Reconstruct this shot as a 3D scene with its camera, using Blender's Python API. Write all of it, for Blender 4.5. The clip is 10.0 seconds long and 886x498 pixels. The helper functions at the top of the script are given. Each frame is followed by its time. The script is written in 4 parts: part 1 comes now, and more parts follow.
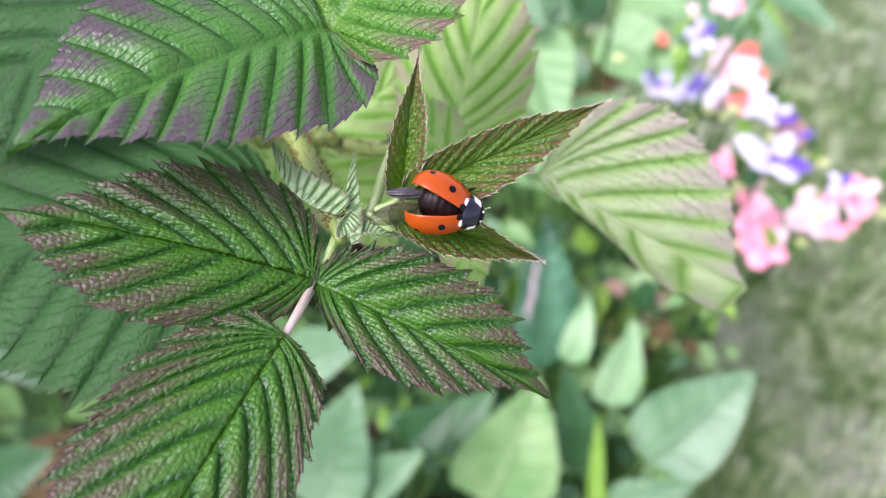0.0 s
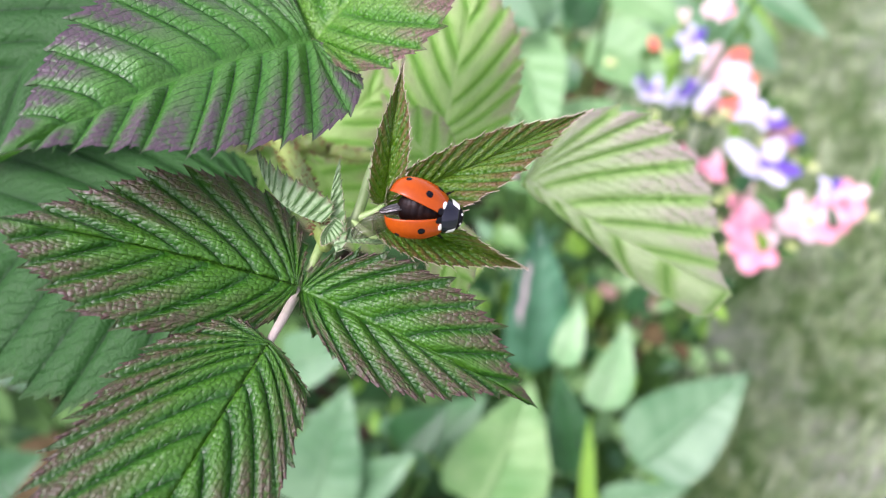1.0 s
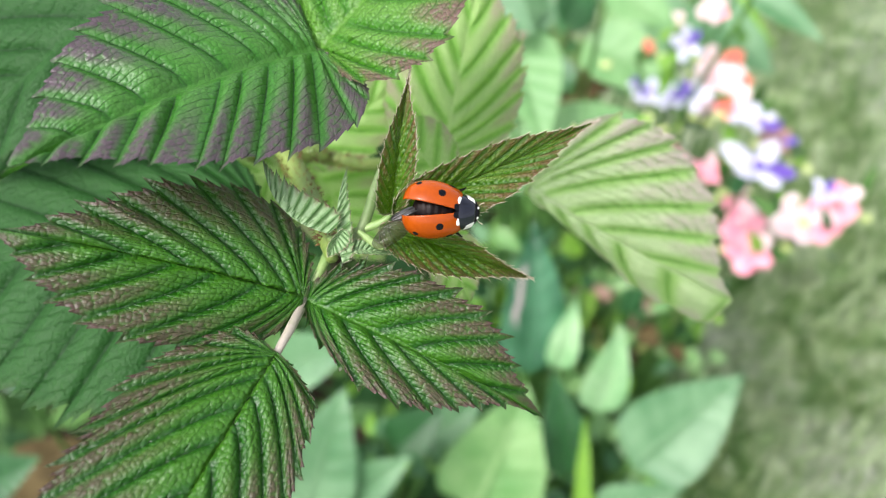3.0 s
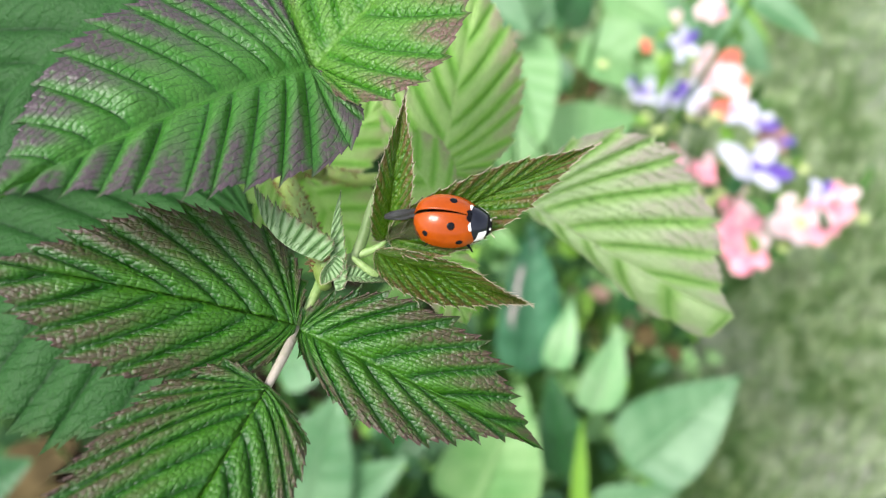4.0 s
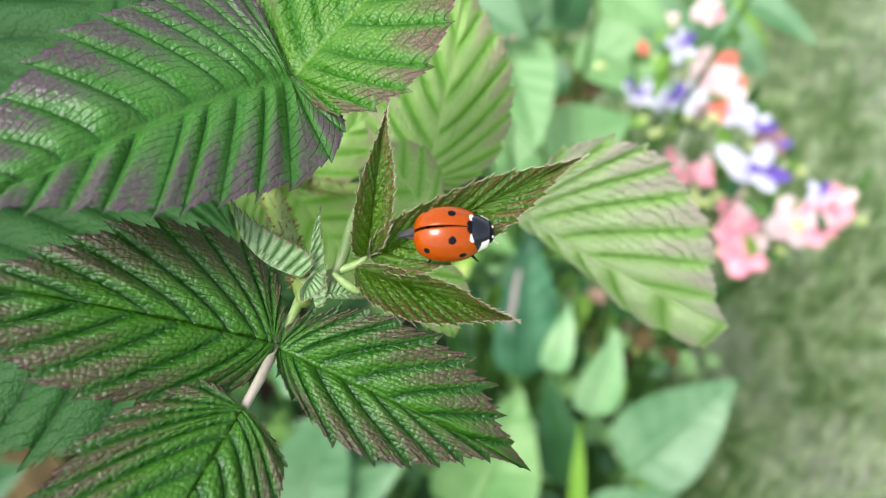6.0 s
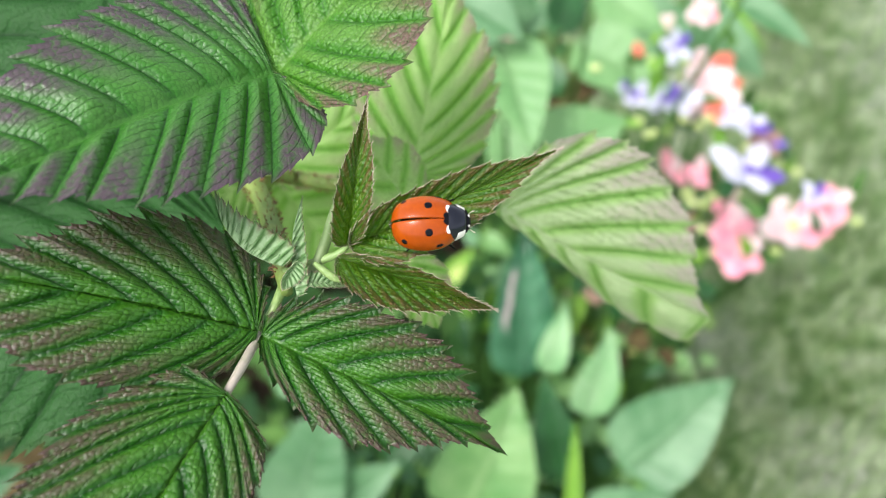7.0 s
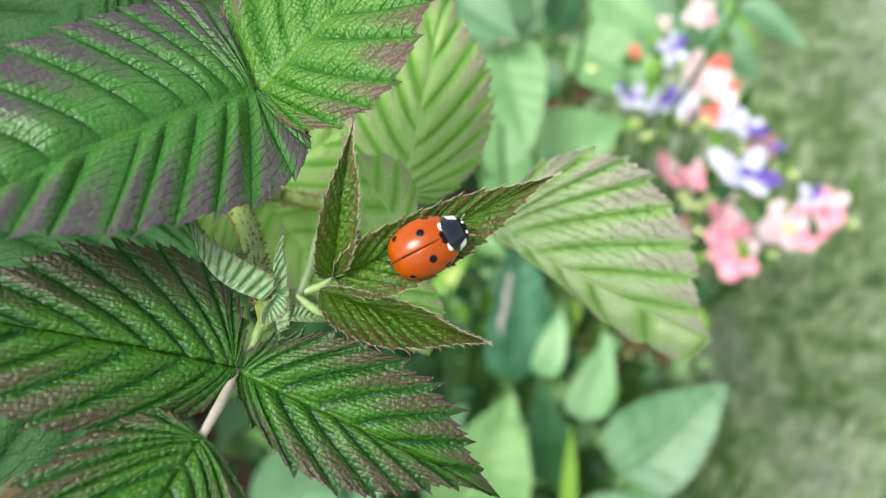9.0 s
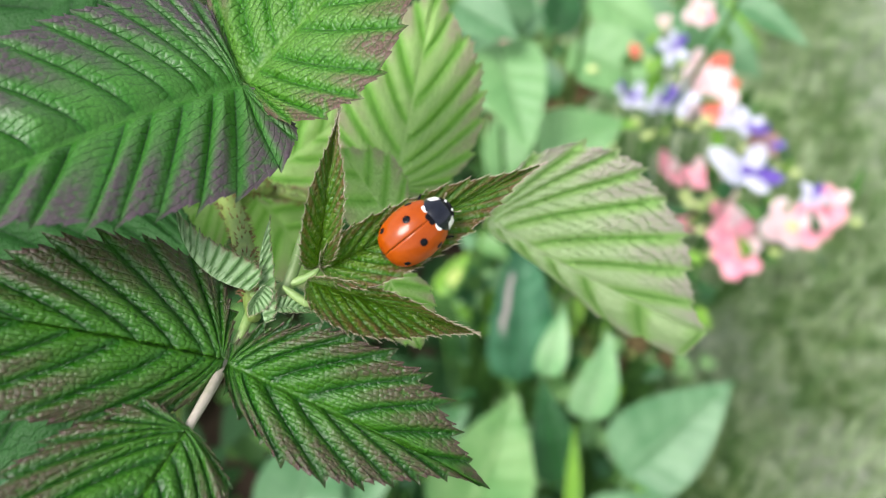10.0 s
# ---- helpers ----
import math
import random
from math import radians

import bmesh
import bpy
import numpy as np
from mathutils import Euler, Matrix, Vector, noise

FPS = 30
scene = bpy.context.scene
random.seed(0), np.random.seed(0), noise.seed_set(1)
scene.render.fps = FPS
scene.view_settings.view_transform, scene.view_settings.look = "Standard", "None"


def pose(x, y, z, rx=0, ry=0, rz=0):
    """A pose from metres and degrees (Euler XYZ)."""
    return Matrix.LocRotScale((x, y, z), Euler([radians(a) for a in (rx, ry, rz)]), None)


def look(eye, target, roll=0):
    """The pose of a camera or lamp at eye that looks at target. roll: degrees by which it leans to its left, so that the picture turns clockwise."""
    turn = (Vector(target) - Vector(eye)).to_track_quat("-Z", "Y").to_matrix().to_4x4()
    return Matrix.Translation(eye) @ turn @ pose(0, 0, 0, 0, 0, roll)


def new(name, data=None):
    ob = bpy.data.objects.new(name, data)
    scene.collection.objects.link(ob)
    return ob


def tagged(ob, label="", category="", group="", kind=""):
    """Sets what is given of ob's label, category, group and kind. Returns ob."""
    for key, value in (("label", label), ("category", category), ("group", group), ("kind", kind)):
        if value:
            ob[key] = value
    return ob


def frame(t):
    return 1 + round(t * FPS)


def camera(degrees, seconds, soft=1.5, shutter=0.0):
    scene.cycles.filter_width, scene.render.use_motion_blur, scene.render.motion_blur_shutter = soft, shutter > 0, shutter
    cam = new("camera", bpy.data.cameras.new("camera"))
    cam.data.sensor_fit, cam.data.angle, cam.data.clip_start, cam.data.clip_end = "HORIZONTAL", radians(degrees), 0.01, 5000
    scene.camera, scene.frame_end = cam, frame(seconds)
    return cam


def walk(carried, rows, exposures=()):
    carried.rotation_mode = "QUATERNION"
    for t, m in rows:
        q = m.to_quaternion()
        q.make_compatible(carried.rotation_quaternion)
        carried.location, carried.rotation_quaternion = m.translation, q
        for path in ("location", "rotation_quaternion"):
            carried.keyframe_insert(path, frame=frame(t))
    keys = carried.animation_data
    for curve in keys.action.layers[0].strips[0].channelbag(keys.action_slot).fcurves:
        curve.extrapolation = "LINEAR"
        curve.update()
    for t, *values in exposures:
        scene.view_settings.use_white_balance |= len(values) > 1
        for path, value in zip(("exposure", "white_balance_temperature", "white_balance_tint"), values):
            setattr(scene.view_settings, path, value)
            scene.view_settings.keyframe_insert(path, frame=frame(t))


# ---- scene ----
cam = camera(58.5, 10.0, soft=1.15)
cam.data.dof.use_dof, cam.data.dof.focus_distance, cam.data.dof.aperture_fstop = True, 0.069, 27.0
PATH = [
    (0, (0, 0, 1.05), (0, 0.64279, 0.28396), 0.00),
    (0.5, (0.001, 0.00032, 1.04996), (0.00695, 0.64458, 0.28517), 0.48),
    (1, (0.00088, -0.00018, 1.05087), (0.00952, 0.64545, 0.28727), 0.69),
    (1.5, (0.00067, 0.00026, 1.05079), (0.012, 0.64623, 0.28751), 0.62),
    (2, (0.00092, 0.00017, 1.05087), (0.00905, 0.64722, 0.28846), 0.32),
    (2.5, (-0.00023, -0.00008, 1.05145), (0.01182, 0.64738, 0.28945), 0.81),
    (4, (-0.00029, 0.00405, 1.05137), (0.02055, 0.64736, 0.28604), 1.55),
    (4.5, (-0.00083, 0.00549, 1.05181), (0.02079, 0.65155, 0.28883), 1.96),
    (5, (0.00126, 0.00484, 1.05133), (0.02358, 0.65126, 0.28868), 1.53),
    (6.5, (0.00102, 0.00663, 1.05067), (0.0238, 0.6507, 0.28605), 1.54),
    (7, (0.00281, 0.00411, 1.05149), (0.02726, 0.65097, 0.28926), 1.57),
    (7.5, (0.00228, 0.00509, 1.05268), (0.02647, 0.65803, 0.29566), 1.43),
    (8, (0.00163, 0.00644, 1.05236), (0.0221, 0.65805, 0.29409), 1.07),
    (8.5, (0.00206, 0.00708, 1.05163), (0.02498, 0.65865, 0.29339), 1.27),
    (9, (0.00338, 0.00874, 1.05021), (0.03286, 0.65462, 0.28733), 2.03),
    (9.5, (0.00437, 0.00863, 1.05013), (0.0335, 0.65536, 0.28796), 1.86),
    (10, (0.00476, 0.00798, 1.04954), (0.03013, 0.65609, 0.28841), 1.28),
]
walk(cam, [(t, look(eye, target, roll)) for t, eye, target, roll in PATH],
     exposures=[(0.0, 1.35, 6000, 40), (1.0, 1.36, 6050, 37), (2.5, 1.31, 6350, 19), (4.0, 1.26, 6350, 14), (6.5, 1.18, 6350, 13), (8.0, 1.17, 6350, 12), (10.0, 1.06, 6350, 12)])

# ---- light: bright overcast day ----
SUN_HEIGHT, SUN_TURN = 56.0, -125.0
world = bpy.data.worlds.new("sky")
scene.world = world
world.use_nodes = True
sky = world.node_tree.nodes.new("ShaderNodeTexSky")
sky.sky_type, sky.sun_disc = "NISHITA", False
sky.sun_elevation, sky.sun_rotation = radians(SUN_HEIGHT), radians(SUN_TURN)
sky.air_density, sky.dust_density, sky.ozone_density = 1.0, 3.0, 1.0
cloud = world.node_tree.nodes.new("ShaderNodeHueSaturation")
cloud.inputs["Saturation"].default_value = 0.3
world.node_tree.links.new(sky.outputs[0], cloud.inputs["Color"])
world.node_tree.links.new(cloud.outputs[0], world.node_tree.nodes["Background"].inputs[0])
world.node_tree.nodes["Background"].inputs[1].default_value = 0.145
sun_data = bpy.data.lights.new("sun", "SUN")
sun_data.energy, sun_data.angle, sun_data.color = 2.0, radians(24), (1.0, 0.96, 0.9)
sun = new("sun", sun_data)
SUN_DIR = Vector((math.sin(radians(SUN_TURN)) * math.cos(radians(SUN_HEIGHT)), math.cos(radians(SUN_TURN)) * math.cos(radians(SUN_HEIGHT)), math.sin(radians(SUN_HEIGHT))))
sun.matrix_world = look(SUN_DIR * 5 + Vector((0, 0, 1)), (0, 0, 1))


# ---- materials ----
class Nodes:
    """A small builder for node materials."""

    def __init__(self, name):
        self.mat = bpy.data.materials.new(name)
        self.mat.use_nodes = True
        self.tree = self.mat.node_tree
        self.bsdf = self.tree.nodes["Principled BSDF"]
        self.out = self.tree.nodes["Material Output"]

    def put(self, socket, value):
        if isinstance(value, bpy.types.NodeSocket):
            self.tree.links.new(value, socket)
        elif isinstance(value, (tuple, list)) and len(value) == 3 and socket.type == "RGBA":
            socket.default_value = (*value, 1)
        else:
            socket.default_value = value

    def node(self, kind, *values, out=0, operation="", use_clamp=False, interpolation_type="", noise_dimensions=""):
        n = self.tree.nodes.new("ShaderNode" + kind)
        if operation:
            n.operation, n.use_clamp = operation, use_clamp
        if interpolation_type:
            n.interpolation_type = interpolation_type
        if noise_dimensions:
            n.noise_dimensions = noise_dimensions
        for i, value in enumerate(values):
            if value is not None:
                self.put(n.inputs[i], value)
        return n.outputs[out]

    def math(self, op, a, b=0.0, c=0.0, clamp=False):
        return self.node("Math", a, b, c, operation=op, use_clamp=clamp)

    def ramp(self, x, lo, hi, to_lo=0.0, to_hi=1.0):
        return self.node("MapRange", x, lo, hi, to_lo, to_hi, interpolation_type="SMOOTHSTEP")

    def mix(self, fac, a, b):
        n = self.tree.nodes.new("ShaderNodeMix")
        n.data_type = "RGBA"
        self.put(n.inputs[0], fac)
        self.put(n.inputs[6], a)
        self.put(n.inputs[7], b)
        return n.outputs[2]

    def noise(self, where, scale, detail=3.0, rough=0.55):
        n = self.tree.nodes.new("ShaderNodeTexNoise")
        self.put(n.inputs["Vector"], where)
        n.inputs["Scale"].default_value, n.inputs["Detail"].default_value, n.inputs["Roughness"].default_value = scale, detail, rough
        return n.outputs[0]

    def bump(self, height, strength, distance, normal=None):
        n = self.tree.nodes.new("ShaderNodeBump")
        n.inputs["Strength"].default_value, n.inputs["Distance"].default_value = strength, distance
        self.put(n.inputs["Height"], height)
        if normal is not None:
            self.put(n.inputs["Normal"], normal)
        return n.outputs[0]

    def done(self, colour, rough=0.5, normal=None, specular=0.5, lit_through=None, light_share=0.0, coat=0.0, metal=0.0):
        b = self.bsdf.inputs
        self.put(b["Base Color"], colour)
        self.put(b["Roughness"], rough)
        self.put(b["Specular IOR Level"], specular)
        b["Coat Weight"].default_value, b["Coat Roughness"].default_value, b["Metallic"].default_value = coat, 0.06, metal
        if normal is not None:
            self.put(b["Normal"], normal)
        if lit_through is not None:
            t = self.tree.nodes.new("ShaderNodeBsdfTranslucent")
            self.put(t.inputs[0], lit_through)
            m = self.tree.nodes.new("ShaderNodeMixShader")
            self.put(m.inputs[0], light_share)
            self.tree.links.new(self.bsdf.outputs[0], m.inputs[1])
            self.tree.links.new(t.outputs[0], m.inputs[2])
            self.tree.links.new(m.outputs[0], self.out.inputs[0])
        return self.mat


def raspberry_material(name, green, ridge_green, vein, purple, purple_from, purple_much, rough, lit_through, share, relief=1.0, purple_all=0.0, crease=0.3, net=2400.0, ladder=0.22, rungs=10.0, groove=0.1, shine=0.5, pull=0.42, valley=0.12):
    """Leaf coat: UV u counts the side veins, v goes from midrib to margin. The blade is blistered between its small veins."""
    n = Nodes(name)
    uv = n.node("UVMap")
    place = n.node("TexCoord", out=3)
    split = n.tree.nodes.new("ShaderNodeSeparateXYZ")
    n.put(split.inputs[0], uv)
    u, v = split.outputs[0], split.outputs[1]
    part_way = n.math("FRACT", u)
    ridge = n.math("ABSOLUTE", n.math("SINE", n.math("MULTIPLY", u, math.pi)))
    coarse = n.noise(place, 160.0, 3.0)
    fine = n.noise(place, 2600.0, 3.0)
    # blisters between the small veins
    shift = n.tree.nodes.new("ShaderNodeVectorMath")
    shift.operation = "MULTIPLY_ADD"
    n.put(shift.inputs[0], n.node("TexNoise", place, None, 700.0, 1.0, out=1))
    shift.inputs[1].default_value = (0.0003, 0.0003, 0.0003)
    n.put(shift.inputs[2], place)
    seams = []
    for feature, blur in (("SMOOTH_F1", 0.25), ("DISTANCE_TO_EDGE", None)):
        cell = n.tree.nodes.new("ShaderNodeTexVoronoi")
        cell.feature = feature
        n.put(cell.inputs["Vector"], shift.outputs[0])
        cell.inputs["Scale"].default_value, cell.inputs["Randomness"].default_value = net, 0.9
        if blur:
            cell.inputs["Smoothness"].default_value = blur
        seams.append(cell.outputs[0])
    dome = n.math("SUBTRACT", 1.0, n.math("POWER", n.math("MULTIPLY", seams[0], 1.15), 2.0), clamp=True)
    line = n.ramp(seams[1], 0.0, 0.13, 1.0, 0.0)
    rung = n.math("ABSOLUTE", n.math("SINE", n.math("MULTIPLY", n.math("ADD", n.math("ADD", n.math("MULTIPLY", v, rungs), n.math("MULTIPLY", n.node("TexWhiteNoise", None, n.math("FLOOR", u), noise_dimensions="1D"), 3.0)), n.math("ADD", n.math("MULTIPLY", part_way, -1.3), n.math("MULTIPLY", n.noise(place, 420.0, 1.0), 1.3))), math.pi)))
    swell = n.math("POWER", rung, 0.6)
    rung = n.math("MULTIPLY", n.math("MULTIPLY", n.ramp(rung, 0.0, 0.34, 1.0, 0.0), n.ramp(v, 0.05, 0.25)), n.ramp(n.noise(place, 700.0, 1.0), 0.3, 0.5))
    # green, deepest along the veins with the valleys' shade put in, and the purple flush on the ridges towards the
    # margin
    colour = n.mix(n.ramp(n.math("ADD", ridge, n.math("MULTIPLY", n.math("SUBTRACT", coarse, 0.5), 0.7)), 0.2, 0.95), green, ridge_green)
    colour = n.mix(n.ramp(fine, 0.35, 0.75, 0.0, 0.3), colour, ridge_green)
    reach = n.math("ADD", n.math("ADD", v, n.math("MULTIPLY", n.math("SUBTRACT", ridge, 0.75), pull)), n.math("MULTIPLY", n.math("SUBTRACT", coarse, 0.5), 0.5))
    flush = n.math("MULTIPLY", n.ramp(reach, purple_from - 0.08, purple_from + 0.45), n.ramp(ridge, 0.2, 0.85, valley, 1.0))
    flush = n.math("MULTIPLY", n.math("ADD", flush, n.math("MULTIPLY", n.ramp(ridge, 0.35, 0.9), purple_all)), n.ramp(dome, 0.1, 0.7, 0.45, 1.0))
    blush = n.math("ADD", n.math("MULTIPLY", n.math("MULTIPLY", flush, n.ramp(fine, 0.25, 0.6, 0.8, 1.0)), purple_much), n.ramp(v, 0.94, 1.0, 0.0, 0.6 * min(1.0, purple_much)), clamp=True)
    colour = n.mix(blush, colour, purple)
    # small veins, rungs and side veins; their dark colour also carries the grooves' shade
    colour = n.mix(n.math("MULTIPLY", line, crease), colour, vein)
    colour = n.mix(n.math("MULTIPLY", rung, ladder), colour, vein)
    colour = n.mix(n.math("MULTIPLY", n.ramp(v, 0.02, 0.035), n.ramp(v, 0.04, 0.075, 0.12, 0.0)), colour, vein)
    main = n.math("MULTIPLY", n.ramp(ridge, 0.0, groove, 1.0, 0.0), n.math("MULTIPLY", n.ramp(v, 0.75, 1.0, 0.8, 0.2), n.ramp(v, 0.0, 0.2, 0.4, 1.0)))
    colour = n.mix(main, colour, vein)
    colour = n.mix(n.ramp(v, 0.018, 0.04, 0.85, 0.0), colour, ridge_green)
    height = n.math("ADD", n.math("SUBTRACT", n.math("MULTIPLY", n.math("MULTIPLY", dome, n.ramp(n.noise(place, 900.0, 1.0), 0.3, 0.7, 0.65, 1.0)), 0.85), n.math("MULTIPLY", rung, 1.1 * ladder)), n.math("ADD", n.math("MULTIPLY", coarse, 0.4), n.math("ADD", n.math("MULTIPLY", fine, 0.06), n.math("MULTIPLY", swell, 0.2))))
    normal = n.bump(height, 1.0, 0.00017 * relief)
    return n.done(colour, n.ramp(fine, 0.3, 0.7, rough - 0.05, rough + 0.1), normal, shine, n.mix(0.5, lit_through, colour), share)


MAT = {
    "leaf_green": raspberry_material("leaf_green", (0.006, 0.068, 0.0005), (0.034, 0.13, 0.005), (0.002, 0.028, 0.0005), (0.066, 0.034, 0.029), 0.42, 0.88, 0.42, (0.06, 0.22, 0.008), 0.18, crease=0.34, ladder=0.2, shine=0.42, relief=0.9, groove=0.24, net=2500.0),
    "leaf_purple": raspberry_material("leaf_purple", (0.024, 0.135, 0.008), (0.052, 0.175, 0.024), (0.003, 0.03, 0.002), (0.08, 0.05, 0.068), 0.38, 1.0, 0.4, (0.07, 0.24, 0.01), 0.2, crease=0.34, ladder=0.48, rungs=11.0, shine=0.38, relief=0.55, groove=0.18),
    "leaf_bright": raspberry_material("leaf_bright", (0.035, 0.16, 0.006), (0.085, 0.22, 0.024), (0.008, 0.065, 0.003), (0.13, 0.06, 0.06), 0.6, 1.0, 0.42, (0.15, 0.42, 0.03), 0.28, crease=0.45, ladder=0.4, relief=1.2, shine=0.42),
    "leaf_young": raspberry_material("leaf_young", (0.032, 0.118, 0.001), (0.072, 0.145, 0.006), (0.016, 0.08, 0.001), (0.1, 0.043, 0.017), 0.5, 1.0, 0.36, (0.18, 0.38, 0.012), 0.32, net=2500.0, crease=0.25, ladder=0.0, relief=1.5, groove=0.25, pull=0.3, valley=0.35),
    "leaf_silver": raspberry_material("leaf_silver", (0.055, 0.15, 0.03), (0.22, 0.34, 0.16), (0.03, 0.1, 0.012), (0.08, 0.04, 0.015), 0.8, 1.0, 0.42, (0.25, 0.4, 0.15), 0.2, ladder=0.0, relief=0.5, crease=0.1),
    "leaf_pale": raspberry_material("leaf_pale", (0.32, 0.53, 0.15), (0.5, 0.62, 0.34), (0.09, 0.28, 0.025), (0.5, 0.38, 0.39), 0.56, 0.95, 0.5, (0.5, 0.78, 0.2), 0.38, relief=2.2, crease=0.35, ladder=0.65, groove=0.34),
    "leaf_lime": raspberry_material("leaf_lime", (0.2, 0.45, 0.07), (0.4, 0.58, 0.21), (0.07, 0.27, 0.02), (0.38, 0.26, 0.24), 0.6, 0.95, 0.5, (0.5, 0.85, 0.13), 0.42, relief=2.0, crease=0.3, ladder=0.5, groove=0.28),
    # darker copy of the leaf coat: the shade on rear leaflets is in the colour
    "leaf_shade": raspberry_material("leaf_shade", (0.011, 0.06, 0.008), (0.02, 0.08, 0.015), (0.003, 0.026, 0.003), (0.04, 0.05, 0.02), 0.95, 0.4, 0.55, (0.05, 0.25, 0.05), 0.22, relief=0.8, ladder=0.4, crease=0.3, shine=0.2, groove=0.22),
}


def plain_leaf(name, green, light, rough=0.45, share=0.25, streak=None):
    """Smooth garden leaf with arching veins."""
    n = Nodes(name)
    uv = n.node("UVMap")
    place = n.node("TexCoord", out=3)
    split = n.tree.nodes.new("ShaderNodeSeparateXYZ")
    n.put(split.inputs[0], uv)
    u, v = split.outputs[0], split.outputs[1]
    coarse, fine = n.noise(place, 28.0), n.noise(place, 220.0)
    rib = n.math("ABSOLUTE", n.math("SINE", n.math("MULTIPLY", u, math.pi)))
    colour = n.mix(n.ramp(n.math("ADD", coarse, n.math("MULTIPLY", fine, 0.3)), 0.4, 0.95), green, light)
    colour = n.mix(n.ramp(rib, 0.0, 0.25, 0.35, 0.0), colour, light)
    colour = n.mix(n.ramp(v, 0.03, 0.09, 0.6, 0.0), colour, light)
    if streak:
        wander = n.math("MULTIPLY_ADD", n.noise(place, 60.0, 1.0), 0.3, v)
        along = n.math("MULTIPLY", n.ramp(u, 1.6, 2.2), n.ramp(u, 4.2, 4.8, 1.0, 0.0))
        colour = n.mix(n.math("MULTIPLY", along, n.math("MULTIPLY", n.ramp(wander, 0.6, 0.66), n.ramp(wander, 0.82, 0.9, 1.0, 0.0))), colour, streak)
    normal = n.bump(n.math("ADD", rib, n.math("MULTIPLY", fine, 0.5)), 0.5, 0.0008)
    return n.done(colour, rough, normal, 0.5, light, share)


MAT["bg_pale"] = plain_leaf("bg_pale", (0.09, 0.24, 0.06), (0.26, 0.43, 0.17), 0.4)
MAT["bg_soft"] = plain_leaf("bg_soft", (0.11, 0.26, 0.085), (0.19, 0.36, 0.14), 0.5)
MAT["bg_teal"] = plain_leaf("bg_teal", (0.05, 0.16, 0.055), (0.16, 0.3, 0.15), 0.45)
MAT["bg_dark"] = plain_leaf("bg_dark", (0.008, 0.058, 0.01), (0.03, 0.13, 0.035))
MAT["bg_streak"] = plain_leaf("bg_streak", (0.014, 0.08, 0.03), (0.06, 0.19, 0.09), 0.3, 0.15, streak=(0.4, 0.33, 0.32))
# paler copy of the garden leaf, with the sheen of the sky in its colour
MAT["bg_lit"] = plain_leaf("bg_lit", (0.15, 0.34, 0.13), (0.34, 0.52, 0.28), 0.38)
MAT["bg_lime"] = plain_leaf("bg_lime", (0.1, 0.27, 0.015), (0.2, 0.38, 0.04))
MAT["bg_yellow"] = plain_leaf("bg_yellow", (0.36, 0.46, 0.1), (0.58, 0.62, 0.24))
MAT["bg_pink"] = plain_leaf("bg_pink", (0.36, 0.22, 0.15), (0.55, 0.36, 0.28))


def soft_material(name, a, b, scale, rough=0.5, bump=0.4, distance=0.0002, lit_through=None, share=0.0, specular=0.5, coat=0.0):
    n = Nodes(name)
    place = n.node("TexCoord", out=3)
    coarse, fine = n.noise(place, scale), n.noise(place, scale * 7)
    colour = n.mix(n.ramp(n.math("ADD", n.math("MULTIPLY", coarse, 0.7), n.math("MULTIPLY", fine, 0.3)), 0.35, 0.68), a, b)
    return n.done(colour, rough, n.bump(fine, bump, distance), specular, lit_through, share, coat)


MAT["cane_green"] = soft_material("cane_green", (0.1, 0.17, 0.03), (0.2, 0.27, 0.06), 260, 0.5)
MAT["petiole"] = soft_material("petiole", (0.27, 0.27, 0.19), (0.38, 0.33, 0.28), 320, 0.5)
MAT["petiole_green"] = soft_material("petiole_green", (0.14, 0.24, 0.06), (0.24, 0.34, 0.12), 320, 0.5)
MAT["stipule"] = soft_material("stipule", (0.12, 0.2, 0.06), (0.22, 0.3, 0.13), 320, 0.5, lit_through=(0.3, 0.45, 0.15), share=0.3)
MAT["prickle"] = soft_material("prickle", (0.12, 0.05, 0.02), (0.24, 0.12, 0.05), 500, 0.4)
MAT["hair"] = soft_material("hair", (0.42, 0.34, 0.24), (0.6, 0.52, 0.4), 300, 0.5, lit_through=(0.8, 0.75, 0.65), share=0.4)
MAT["stalk"] = soft_material("stalk", (0.025, 0.08, 0.012), (0.07, 0.16, 0.035), 60, 0.6, specular=0.2)
MAT["shell"] = soft_material("shell", (0.25, 0.04, 0.0003), (0.32, 0.056, 0.0005), 300, 0.25, 0.08, 0.00003, specular=0.15, coat=0.3)
MAT["black"] = soft_material("black", (0.003, 0.003, 0.004), (0.008, 0.008, 0.01), 600, 0.25, 0.08, 0.00003, specular=0.12)
# bluish black: part of the sky's reflection is put into the base colour
MAT["shield"] = soft_material("shield", (0.003, 0.004, 0.008), (0.007, 0.009, 0.016), 600, 0.16, 0.08, 0.00003, specular=0.3, coat=0.3)
MAT["abdomen"] = soft_material("abdomen", (0.002, 0.001, 0.0008), (0.012, 0.004, 0.002), 700, 0.3, 0.3, 0.00004, specular=0.08)
MAT["white"] = soft_material("white", (0.75, 0.73, 0.66), (0.85, 0.84, 0.8), 600, 0.3, 0.1, 0.00003)
MAT["wing"] = soft_material("wing", (0.008, 0.007, 0.006), (0.06, 0.062, 0.06), 450, 0.15, 0.3, 0.00005, lit_through=(0.14, 0.14, 0.12), share=0.3, coat=0.4)
wing_nodes = Nodes("wing_pale")
wing_place = wing_nodes.node("TexCoord", out=3)
